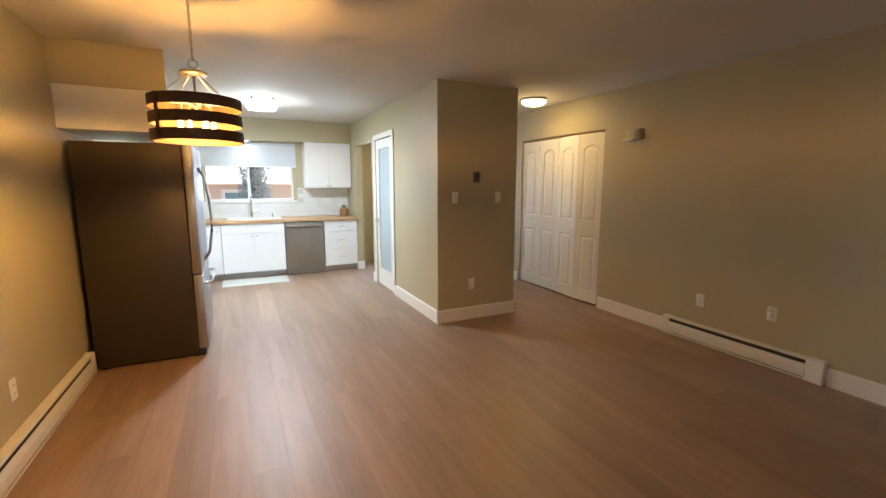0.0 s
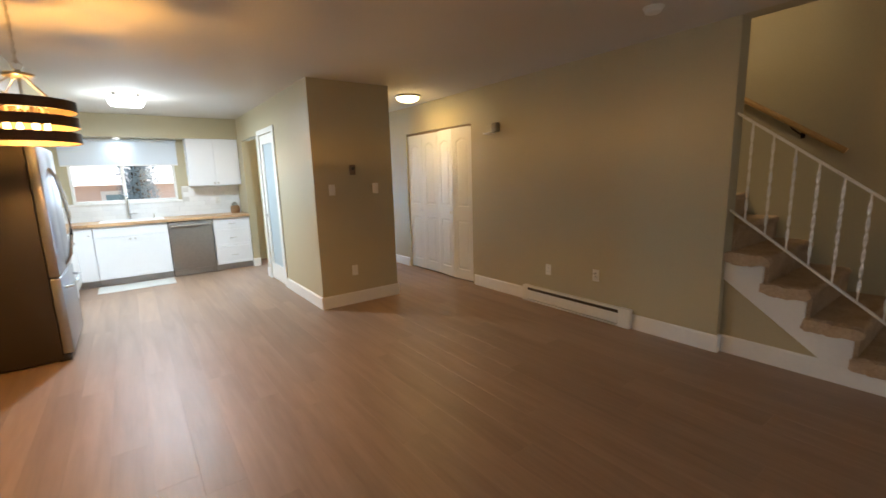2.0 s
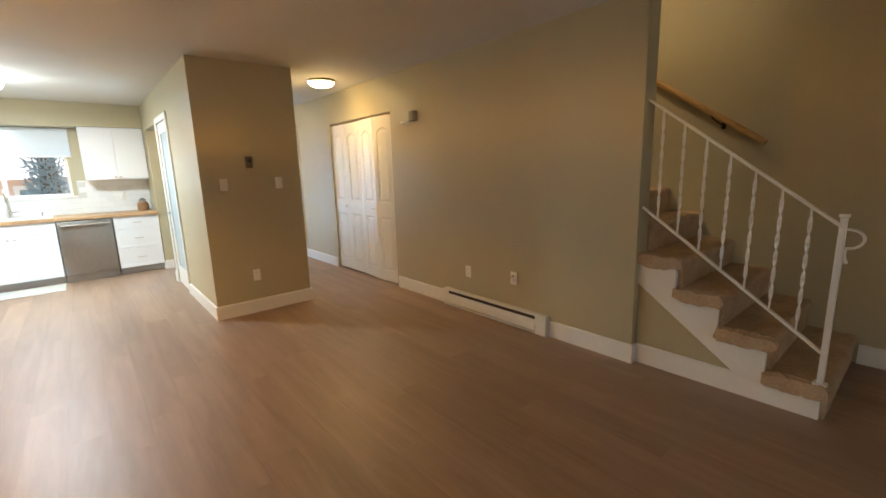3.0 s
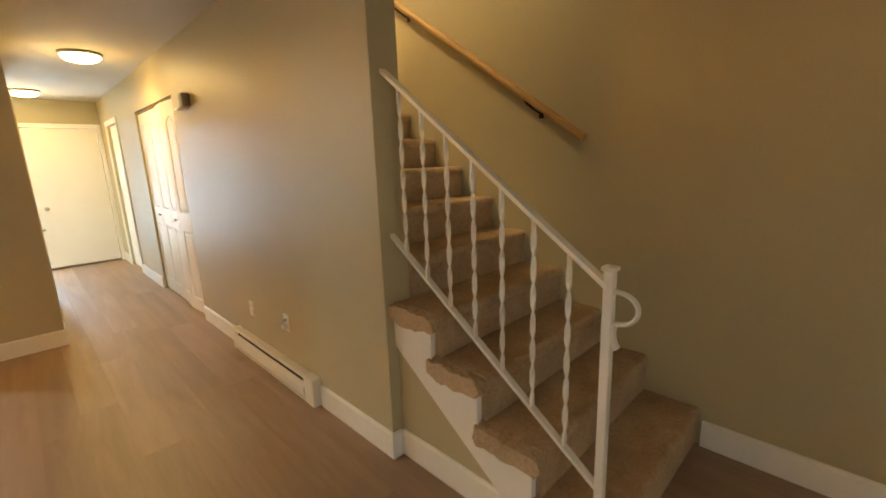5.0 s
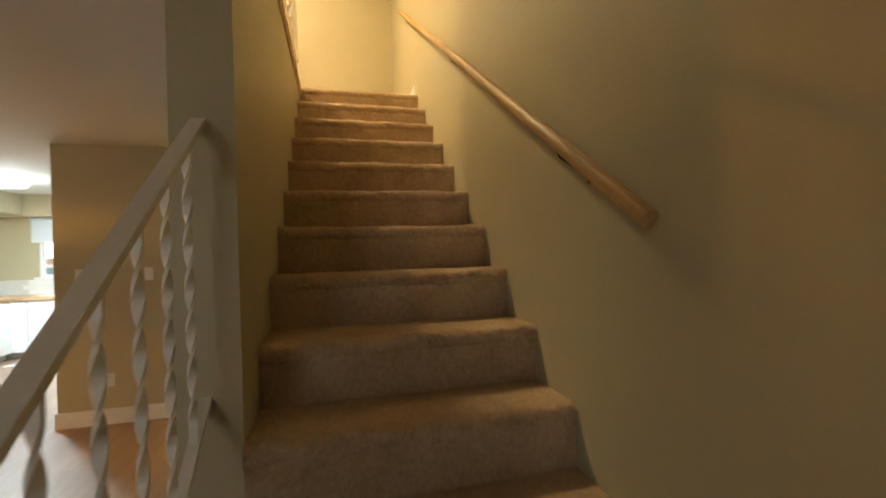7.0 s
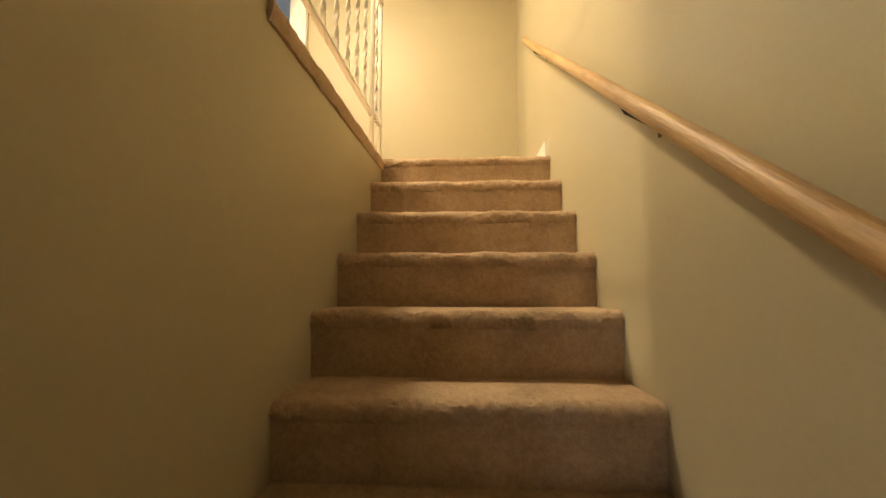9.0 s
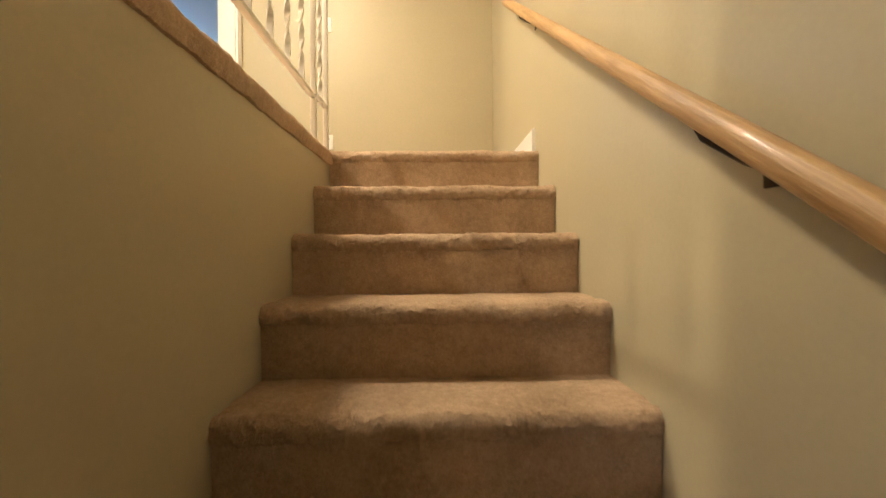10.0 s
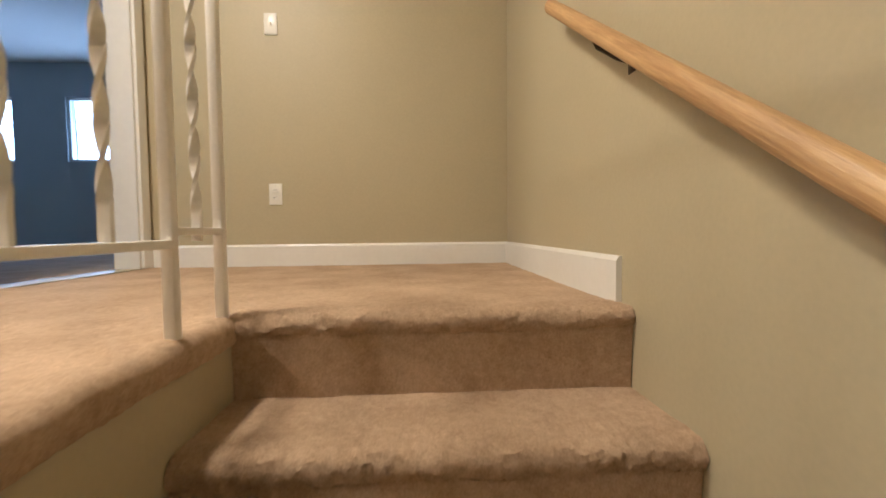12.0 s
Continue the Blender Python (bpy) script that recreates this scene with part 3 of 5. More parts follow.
# upper floor: carpet with a rolled edge over the stairwell
bm = bmesh.new()
add = [(0.016 - 0.03 + 0.03 * math.cos(radians(a)), -0.03 + 0.03 * math.sin(radians(a))) for a in (90, 65, 40, 15, -10)]
edge = [(XS0 + p, UP + q) for p, q in add] + [(XS0 + 0.013, UP - 0.052), (XS0 + 0.007, UP - 0.066), (XS0 - 0.012, UP - 0.07)]
cols = []
n = 240
for i in range(n + 1):
    y = 1.80 + (YTOP + 0.03 - 1.80) * i / n
    col = []
    for x, z in [(XS0 - 0.12, UP - 0.008), (XS0 - 0.08, UP - 0.002), (XS0 - 0.05, UP)] + edge:
        v = noise.noise_vector(Vector((x * 12, y * 11, z * 12)))
        f = noise.noise_vector(Vector((x * 40, y * 45, z * 40)))
        g = noise.noise_vector(Vector((x * 105, y * 110, z * 105)))
        col.append(bm.verts.new((x + 0.005 * (v.x + 0.6 * f.x + 0.5 * g.x), y, z + 0.004 * (v.z + 0.6 * f.z + 0.5 * g.z))))
    cols.append(col)
for a, b in zip(cols, cols[1:]):
    for j in range(len(cols[0]) - 1):
        bm.faces.new((a[j], a[j + 1], b[j + 1], b[j]))
bm.faces.new(cols[0])
setting("carpet_edge", bm, M_CARPET, "tan carpet rolled over the edge of the upper floor", "carpet", smooth=True)
bm = bmesh.new()
add_box(bm, 1.32, -0.45, UP - 0.12, XH, 0.883, UP - 0.01)
add_box(bm, 1.32, 0.883, UP - 0.12, XS0 - 0.3, 2.70, UP - 0.01)
add_box(bm, XW - 0.1, 2.70, UP - 0.12, XS0 - 0.3, YU, UP - 0.01)
add_box(bm, XS0 - 0.3, YTOP + 0.075, UP - 0.12, XS1, YU, UP - 0.01)
add_box(bm, XS0 - 0.3, 0.883, UP - 0.06, XS0 - 0.012, YTOP + 0.075, UP - 0.01)
setting("floor_upper", bm, M_CARPET, "tan carpeted upper landing", "floor")
bm = bmesh.new()
sheet = []
for i in range(111):
    x = XW + (XS1 - XW) * i / 110
    col = []
    for j in range(91):
        y = 1.80 + (YU - 1.80) * j / 90
        v = noise.noise_vector(Vector((x * 7, y * 7, 3.0)))
        f = noise.noise_vector(Vector((x * 24, y * 24, 9.0)))
        col.append(bm.verts.new((x, y, UP - 0.004 + 0.003 * v.z + 0.0025 * f.z)))
    sheet.append(col)
for i in range(110):
    for j in range(90):
        xc, yc = XW + (XS1 - XW) * (i + 0.5) / 110, 1.80 + (YU - 1.80) * (j + 0.5) / 90
        if yc > YTOP + 0.03 or xc < XS0 - 0.06:
            bm.faces.new((sheet[i][j], sheet[i + 1][j], sheet[i + 1][j + 1], sheet[i][j + 1]))
bmesh.ops.delete(bm, geom=[v for v in bm.verts if not v.link_faces], context="VERTS")
setting("carpet_landing", bm, M_CARPET, "tan cut pile carpet on the upper landing", "carpet", smooth=True)
setting("floor_bedroom", box(XU, 3.42, UP - 0.12, XW - 0.1, YBD, UP - 0.003), M_CARPET, "carpeted bedroom floor", "floor")

upper_railing = thing("upper_railing", "white enamelled iron railing on the upper landing", "railing", (XS0 - 0.02, 2.0, UP))
XQ = XS0 - 0.012
for y in (3.145, 2.955, 1.83):
    part("post", box(XQ - 0.0105, y - 0.0105, UP - 0.012, XQ + 0.0105, y + 0.0105, UP + 0.92, bevel=0.002), M_IRON, upper_railing)
    part("fixing_screw", tube([(XQ - 0.004, y + 0.011, UP + 0.012), (XQ - 0.004, y + 0.017, UP + 0.012)], 0.006, 8), M_BLACK, upper_railing, "black fixing screw")
part("top_rail", box(XQ - 0.018, 1.80, UP + 0.90, XQ + 0.018, 3.16, UP + 0.92, bevel=0.003), M_IRON, upper_railing)
part("bottom_rail", box(XQ - 0.011, 1.80, UP + 0.157, XQ + 0.011, 2.955, UP + 0.172, bevel=0.002), M_IRON, upper_railing)
part("bottom_rail", box(XQ - 0.010, 2.955, UP + 0.18, XQ + 0.010, 3.145, UP + 0.194, bevel=0.002), M_IRON, upper_railing)
ys = [3.05] + [2.805 - 0.148 * i for i in range(7)]
for y in ys:
    part("baluster", moved(twisted_bar(0.735, 3), Matrix.Translation((XQ, y, UP + 0.168))), M_IRON, upper_railing)

# ---- doors and windows ----


def offset_loop(pts, d):
    out = []
    n = len(pts)
    for i in range(n):
        a, b, c = Vector(pts[i - 1]), Vector(pts[i]), Vector(pts[(i + 1) % n])
        e1, e2 = (b - a).normalized(), (c - b).normalized()
        n1, n2 = Vector((-e1.y, e1.x)), Vector((-e2.y, e2.x))
        m = (n1 + n2).normalized()
        out.append(b + m * d / max(m.dot(n1), 0.4))
    return [(p.x, p.y) for p in out]


def arch_panel(x0, x1, z0, z1, rise=0.0, n=10):
    pts = [(x0, z0), (x1, z0)]
    if rise:
        for i in range(n + 1):
            f = i / n
            pts.append((x1 + (x0 - x1) * f, z1 - rise + rise * math.sin(math.pi * f) ** 0.9))
    else:
        pts += [(x1, z1), (x0, z1)]
    return pts


def leaf(w, h, t, panels, depth=0.009):
    """A moulded door leaf: x 0..w, z 0..h, front at y=0 facing -y, back at y=t."""
    bm = bmesh.new()
    edges = []
    outer = [bm.verts.new((x, 0, z)) for x, z in ((0, 0), (w, 0), (w, h), (0, h))]
    edges += [bm.edges.new((outer[i], outer[(i + 1) % 4])) for i in range(4)]
    loops = []
    for p in panels:
        vs = [bm.verts.new((x, 0, z)) for x, z in p]
        edges += [bm.edges.new((vs[i], vs[(i + 1) % len(vs)])) for i in range(len(vs))]
        loops.append((p, vs))
    bmesh.ops.triangle_fill(bm, use_beauty=True, use_dissolve=False, edges=edges)
    for p, vs in loops:
        prev = vs
        for d, y in ((0.010, depth), (0.020, depth), (0.042, depth * 0.25)):
            q = offset_loop(p, d)
            cur = [bm.verts.new((x, y, z)) for x, z in q]
            for i in range(len(cur)):
                bm.faces.new((prev[i], prev[(i + 1) % len(cur)], cur[(i + 1) % len(cur)], cur[i]))
            prev = cur
        bm.faces.new(prev)
    back = [bm.verts.new((x, t, z)) for x, z in ((0, 0), (w, 0), (w, h), (0, h))]
    for i in range(4):
        bm.faces.new((outer[i], back[i], back[(i + 1) % 4], outer[(i + 1) % 4]))
    bm.faces.new(back[::-1])
    return bm


def two_panels(w, h):
    s = 0.075
    return [arch_panel(s, w - s, 0.13, 0.80), arch_panel(s, w - s, 0.98, h - 0.13, 0.05)]


# bifold closet doors in the hall wall
closet = thing("bifold_closet_door", "white bifold closet doors with arched moulded panels", "door", (XH + 0.03, 4.5, 0))
lw = 1.515 / 4
face_west = lambda x, y, z: Matrix.Translation((x, y, z)) @ Matrix.Rotation(radians(-90), 4, "Z")
FOLD = math.asin(0.030 / lw)
for i in range(4):
    turn = Matrix.Rotation((0, 0, -FOLD, FOLD)[i], 4, "Z")
    place = face_west(XH + 0.022 - (0.030 if i == 3 else 0), 5.273 - i * lw, 0.02) @ turn
    l = moved(leaf(lw - 0.004, 1.995, 0.032, two_panels(lw - 0.004, 1.995), 0.0075), place)
    p = part("door_leaf", l, M_DOOR, closet, smooth=False)
    if i in (0, 2):
        part("knob", moved(lathe([(0.004, 0), (0.006, 0.012), (0.014, 0.018), (0.016, 0.026), (0.010, 0.034), (0.001, 0.036)], 14), place @ Matrix.Translation((lw - 0.045, 0, 0.90)) @ Matrix.Rotation(radians(90), 4, "X")), M_DOOR, p, "small white knob")
part("track", box(XH + 0.018, 3.757, 2.008, XH + 0.06, 5.273, 2.038), M_TRACK, closet, "brown overhead track", smooth=False)
# thin sheet whose dark colour stands for the closet's inner shade
setting("closet_back", box(XS0 - 0.004, 3.6, 0, XS0 + 0.004, 5.4, 2.3), M_DARK, "dark sheet for the shade inside the closet", "wall")


def casing(name, axis, at, side, u0, u1, z0, z1, w=0.065, d=0.017):
    """Flat casing round an opening on one wall face."""
    bm = bmesh.new()
    a, b = (at, at + d * side) if side > 0 else (at + d * side, at)
    for u, v, p, q in ((u0 - w, u0, z0, z1 + w), (u1, u1 + w, z0, z1 + w), (u0, u1, z1, z1 + w)):
        if axis == "x":
            add_box(bm, a, u, p, b, v, q, bevel=0.003)
        else:
            add_box(bm, u, a, p, v, b, q, bevel=0.003)
    return setting(name, bm, M_TRIM, "white painted door casing", "casing")


casing("trim_pantry", "x", XB0, -1, PD[0], PD[1], 0, 2.04)
casing("trim_hall_cupboard", "x", XB1, 1, HD[0], HD[1], 0, 2.03)
casing("trim_hall_door", "x", XH, -1, 6.47, 7.22, 0, 2.03)
casing("trim_bedroom", "x", XW, 1, BD[0], BD[1], UP, UP + 2.04)
casing("trim_upper_door", "x", XW, 1, UD[0], UD[1], UP, UP + 2.03)
setting("trim_bedroom_jamb", boxes([(XW - 0.122, BD[0], UP, XW + 0.002, BD[0] + 0.015, UP + 2.04), (XW - 0.122, BD[1] - 0.015, UP, XW + 0.002, BD[1], UP + 2.04), (XW - 0.122, BD[0] + 0.015, UP + 2.025, XW + 0.002, BD[1] - 0.015, UP + 2.04)]), M_TRIM, "white door jamb", "jamb")


def lever(parent, m):
    h = part("lever_handle", moved(lathe([(0.026, 0), (0.026, 0.006), (0.012, 0.010), (0.010, 0.04), (0.010, 0.05)], 16), m), M_NICKEL, parent, "satin nickel lever handle")
    bm = tube([(0, 0, 0.045), (0.05, 0, 0.048), (0.11, 0, 0.044)], [0.010, 0.009, 0.006], 8)
    part("lever", moved(bm, m), M_NICKEL, h)
    return h


# pantry door with a frosted pane
pantry = thing("door_pantry", "white pantry door with one tall frosted glass pane", "door", (XB0 + 0.02, 5.4, 0))
y0, y1 = PD[0] + 0.006, PD[1] - 0.006
part("door_frame", boxes([(XB0 + 0.004, y0, 0.012, XB0 + 0.042, y0 + 0.115, 2.03), (XB0 + 0.004, y1 - 0.115, 0.012, XB0 + 0.042, y1, 2.03),
                          (XB0 + 0.004, y0 + 0.115, 0.012, XB0 + 0.042, y1 - 0.115, 0.24), (XB0 + 0.004, y0 + 0.115, 1.91, XB0 + 0.042, y1 - 0.115, 2.03)]), M_DOOR, pantry, smooth=False)
part("glass_pane", box(XB0 + 0.018, y0 + 0.115, 0.24, XB0 + 0.026, y1 - 0.115, 1.91), M_FROST, pantry, "frosted glass pane", smooth=False)
lever(pantry, Matrix.Translation((XB0 + 0.004, y1 - 0.06, 0.93)) @ Matrix.Rotation(radians(-90), 4, "Y") @ Matrix.Rotation(radians(-90), 4, "Z"))

cupboard = thing("door_hall_cupboard", "white moulded hall cupboard door with a lever", "door", (XB1 - 0.02, 4.8, 0))
face_east = lambda x, y, z: Matrix.Translation((x, y, z)) @ Matrix.Rotation(radians(90), 4, "Z")
w_ = HD[1] - HD[0] - 0.012
part("door_leaf", moved(leaf(w_, 2.01, 0.035, [arch_panel(0.11, w_ - 0.11, 0.14, 0.85), arch_panel(0.11, w_ - 0.11, 1.03, 1.88, 0.09)]), face_east(XB1 - 0.012, HD[0] + 0.006, 0.012)), M_DOOR, cupboard, smooth=False)
lever(cupboard, Matrix.Translation((XB1 - 0.012, HD[0] + 0.07, 0.92)) @ Matrix.Rotation(radians(90), 4, "Y") @ Matrix.Rotation(radians(90), 4, "Z"))

hall_door = thing("door_hall", "white moulded door in the hall", "door", (XH + 0.03, 6.8, 0))
part("door_leaf", moved(leaf(0.74, 2.01, 0.035, [arch_panel(0.11, 0.63, 0.14, 0.85), arch_panel(0.11, 0.63, 1.03, 1.88, 0.09)]), face_west(XH + 0.03, 7.215, 0.012)), M_DOOR, hall_door, smooth=False)

front = thing("door_front", "white flush front door with a round knob", "door", (3.5, YK, 0))
part("door_leaf", box(FDOOR[0] + 0.006, YK + 0.02, 0.022, FDOOR[1] - 0.006, YK + 0.065, 2.03, bevel=0.002), M_DOOR, front, smooth=False)
part("knob", moved(lathe([(0.028, 0), (0.028, 0.008), (0.012, 0.014), (0.012, 0.03), (0.027, 0.045), (0.027, 0.06), (0.012, 0.068)], 16), Matrix.Translation((3.20, YK + 0.02, 0.90)) @ Matrix.Rotation(radians(90), 4, "X")), M_NICKEL, front, "nickel door knob")
part("sweep", box(FDOOR[0] + 0.004, YK + 0.012, 0.002, FDOOR[1] - 0.004, YK + 0.02, 0.03), M_STEEL, front, "metal door sweep", smooth=False)
setting("trim_front_door", boxes([(SIDE[0] - 0.06, YK - 0.017, 0, SIDE[0], YK + 0.0, 2.10), (SIDE[1], YK - 0.012, 0, FDOOR[0], YK + 0.07, 2.04),
                                  (FDOOR[1], YK - 0.017, 0, XH - 0.001, YK, 2.10), (SIDE[0], YK - 0.017, 2.04, FDOOR[1], YK, 2.10)], bevel=0.003), M_TRIM, "white front door casing", "casing")
side_window = tagged(to_object("window_side", boxes([(SIDE[0], YK + 0.02, SIDE[2], SIDE[0] + 0.02, YK + 0.08, SIDE[3]), (SIDE[1] - 0.02, YK + 0.02, SIDE[2], SIDE[1], YK + 0.08, SIDE[3]), (SIDE[0] + 0.02, YK + 0.02, SIDE[2], SIDE[1] - 0.02, YK + 0.08, 0.06)]), M_TRIM), "tall narrow sidelight beside the front door", "window", kind="structure")
p = part("pane", box(SIDE[0] + 0.02, YK + 0.045, 0.06, SIDE[1] - 0.02, YK + 0.051, SIDE[3]), M_GLASS, side_window, smooth=False)
p.visible_shadow = False


def slider_window(name, x0, x1, z0, z1, y, depth, label, mullion=0.5):
    f = 0.035
    xm = x0 + (x1 - x0) * mullion
    rows = [(x0, y + 0.03, z0, x0 + f, y + depth, z1), (x1 - f, y + 0.03, z0, x1, y + depth, z1), (x0 + f, y + 0.03, z0, x1 - f, y + depth, z0 + f), (x0 + f, y + 0.03, z1 - f, x1 - f, y + depth, z1)]
    w = tagged(new(name), label, "window", kind="structure")
    part("window_frame", boxes(rows, bevel=0.003), M_TRIM, w, smooth=False)
    part("mullion", box(xm - 0.022, y + 0.04, z0 + f, xm + 0.022, y + depth - 0.01, z1 - f, bevel=0.003), M_TRIM, w, smooth=False)
    for a, b in ((x0 + f, xm - 0.022), (xm + 0.022, x1 - f)):
        g = part("pane", box(a, y + 0.07, z0 + f, b, y + 0.076, z1 - f), M_GLASS, w, smooth=False)
        g.visible_shadow = False
    return w


kw = slider_window("window_kitchen", WIN[0], WIN[1], WIN[2], WIN[3], YK, 0.12, "white sliding kitchen window above the sink", 0.48)
part("window_sill", box(WIN[0] - 0.05, YK - 0.03, WIN[2] - 0.035, WIN[1] + 0.05, YK + 0.03, WIN[2], bevel=0.004), M_TRIM, kw)
slider_window("window_bedroom", BW[0], BW[1], BW[2], BW[3], YBD, 0.12, "white sliding bedroom window with a bright view", 0.5)
slider_window("window_bedroom", BW2[0], BW2[1], BW2[2], BW2[3], YBD, 0.12, "white sliding bedroom window", 0.5)
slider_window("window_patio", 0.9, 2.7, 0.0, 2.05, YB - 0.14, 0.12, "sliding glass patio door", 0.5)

# roller shade over the kitchen window
shade = thing("roller_shade", "white roller shade half drawn over the kitchen window", "shade", (0.5, YK - 0.03, 2.1))
part("fabric", box(-0.24, YK - 0.028, 1.715, 1.20, YK - 0.024, 2.085), M_SHADE, shade, smooth=False)
part("roller", tube([(-0.25, YK - 0.035, 2.085), (1.21, YK - 0.035, 2.085)], 0.022, 14), M_SHADE, shade)
part("hem_bar", box(-0.24, YK - 0.034, 1.705, 1.20, YK - 0.020, 1.722, bevel=0.003), M_TRIM, shade)

# ---- kitchen ----
YC = 7.18      # cabinet fronts
XC = -0.19     # fronts of the run along the side wall


def pull(parent, x, y, z, w=0.10):
    part("handle", tube([(x - w / 2, y, z), (x - w / 2, y - 0.026, z), (x + w / 2, y - 0.026, z), (x + w / 2, y, z)], 0.005, 8), M_NICKEL, parent, "brushed nickel pull")


def shaker(x0, x1, z0, z1, y, rail=0.055):
    """A cabinet front with a recessed field; front face at y, facing -y."""
    bm = boxes([(x0, y, z0, x0 + rail, y + 0.02, z1), (x1 - rail, y, z0, x1, y + 0.02, z1), (x0 + rail, y, z0, x1 - rail, y + 0.02, z0 + rail), (x0 + rail, y, z1 - rail, x1 - rail, y + 0.02, z1)])
    add_box(bm, x0 + rail, y + 0.007, z0 + rail, x1 - rail, y + 0.018, z1 - rail)
    return bm


def knob(parent, x, y, z):
    part("knob", moved(lathe([(0.005, 0), (0.005, 0.012), (0.013, 0.018), (0.013, 0.025), (0.004, 0.028)], 14), Matrix.Translation((x, y, z)) @ Matrix.Rotation(radians(90), 4, "X")), M_NICKEL, parent, "small nickel knob")


def base_cabinet(name, label, x0, x1):
    c = thing(name, label, "cabinet", ((x0 + x1) / 2, YC + 0.3, 0))
    part("body", box(x0, YC + 0.021, 0.10, x1, YK - 0.004, 0.848), M_CAB, c, smooth=False)
    part("toe_kick", box(x0, YC + 0.075, 0.0, x1, YK - 0.01, 0.10), M_TOE, c, "grey toe kick", smooth=False)
    return c


c = base_cabinet("sink_cabinet", "white shaker sink cabinet with two doors", 0.028, 0.908)
part("false_front", shaker(0.032, 0.904, 0.705, 0.842, YC, 0.04), M_CAB, c, smooth=False)
for a, b, k in ((0.032, 0.466, 0.435), (0.470, 0.904, 0.50)):
    d = part("door", shaker(a, b, 0.105, 0.695, YC), M_CAB, c, smooth=False)
    knob(d, k, YC, 0.655)
c = base_cabinet("drawer_cabinet", "white shaker cabinet with three drawers", 1.516, 2.06)
for z0, z1 in ((0.105, 0.385), (0.39, 0.665), (0.67, 0.842)):
    d = part("drawer", shaker(1.52, 2.055, z0, z1, YC, 0.035), M_CAB, c, smooth=False)
    pull(d, 1.79, YC, (z0 + z1) / 2)
c = base_cabinet("corner_cabinet", "white blind corner cabinet", XL + 0.003, 0.024)
part("filler", box(XC + 0.02, YC, 0.105, 0.02, YC + 0.02, 0.842), M_CAB, c, smooth=False)
knob(c, -0.02, YC, 0.74)

dw = thing("dishwasher", "stainless steel dishwasher with a bar handle", "dishwasher", (1.21, YC + 0.3, 0))
part("tub", box(0.914, YC + 0.03, 0.02, 1.508, YK - 0.01, 0.846), M_BLACK, dw, smooth=False)
part("door", box(0.918, YC - 0.022, 0.105, 1.504, YC + 0.029, 0.838, bevel=0.006), M_STEEL, dw, "brushed stainless door")
part("kick_plate", box(0.918, YC + 0.004, 0.012, 1.504, YC + 0.029, 0.10), M_STEEL, dw, smooth=False)
part("handle", tube([(0.95, YC - 0.022, 0.785), (0.955, YC - 0.055, 0.785), (1.467, YC - 0.055, 0.785), (1.472, YC - 0.022, 0.785)], 0.013, 10), M_NICKEL, dw, "bar handle")

worktop = thing("worktop", "butcher block worktop along the kitchen wall", "worktop", (0.6, 7.4, 0.85))
x = XL + 0.002
random.seed(4)
rows_ = 8
for r in range(rows_):
    ya_, yb_ = YC - 0.03 + r * 0.0815, YC - 0.03 + (r + 1) * 0.0815 - 0.0008
    x = XL + 0.002
    while x < 2.06:
        x2 = min(x + random.uniform(0.35, 0.75), 2.062)
        if 2.062 - x2 < 0.15:
            x2 = 2.062
        if r in (2, 3, 4, 5) and x2 > 0.14 and x < 0.86:
            for a, b in ((x, min(x2, 0.14)), (max(x, 0.86), x2)):
                if b - a > 0.01:
                    part("stave", box(a, ya_, 0.852, b - 0.0008, yb_, 0.893, bevel=0.001, segments=1), M_BUTCHER, worktop, smooth=False)
        else:
            part("stave", box(x, ya_, 0.852, x2 - 0.0008, yb_, 0.893, bevel=0.001, segments=1), M_BUTCHER, worktop, smooth=False)
        x = x2

sink = thing("sink", "white drop-in kitchen sink", "sink", (0.5, 7.5, 0.7))
bm = boxes([(0.14, 7.315, 0.70, 0.86, 7.325, 0.90), (0.14, 7.63, 0.70, 0.86, 7.64, 0.90), (0.14, 7.325, 0.70, 0.15, 7.63, 0.90), (0.85, 7.325, 0.70, 0.86, 7.63, 0.90), (0.15, 7.325, 0.70, 0.85, 7.63, 0.71)])
part("basin", bm, M_CAB, sink, smooth=False)
part("rim", boxes([(0.11, 7.29, 0.8935, 0.89, 7.326, 0.903), (0.11, 7.629, 0.8935, 0.89, 7.665, 0.903), (0.11, 7.326, 0.8935, 0.151, 7.629, 0.903), (0.849, 7.326, 0.8935, 0.89, 7.629, 0.903)]), M_CAB, sink, smooth=False)
tap = thing("faucet", "chrome gooseneck kitchen faucet", "faucet", (0.47, 7.69, 0.893))
part("body", moved(lathe([(0.026, 0), (0.026, 0.012), (0.018, 0.02), (0.018, 0.13), (0.013, 0.14)], 16), Matrix.Translation((0.47, 7.69, 0.893))), M_CHROME, tap)
arc = [(0.47, 7.69, 1.02), (0.47, 7.69, 1.20)] + [(0.47, 7.69 - 0.09 * (1 - math.cos(radians(a))), 1.20 + 0.09 * math.sin(radians(a))) for a in (25, 50, 75, 100, 125, 150, 175)] + [(0.47, 7.512, 1.12)]
part("spout", tube(arc, 0.012, 12), M_CHROME, tap)
part("lever", tube([(0.488, 7.69, 0.97), (0.52, 7.685, 0.985), (0.57, 7.68, 0.99)], [0.012, 0.010, 0.006], 10), M_CHROME, tap)
soap = thing("soap_dispenser", "small chrome soap dispenser by the sink", "dispenser", (0.78, 7.69, 0.893))
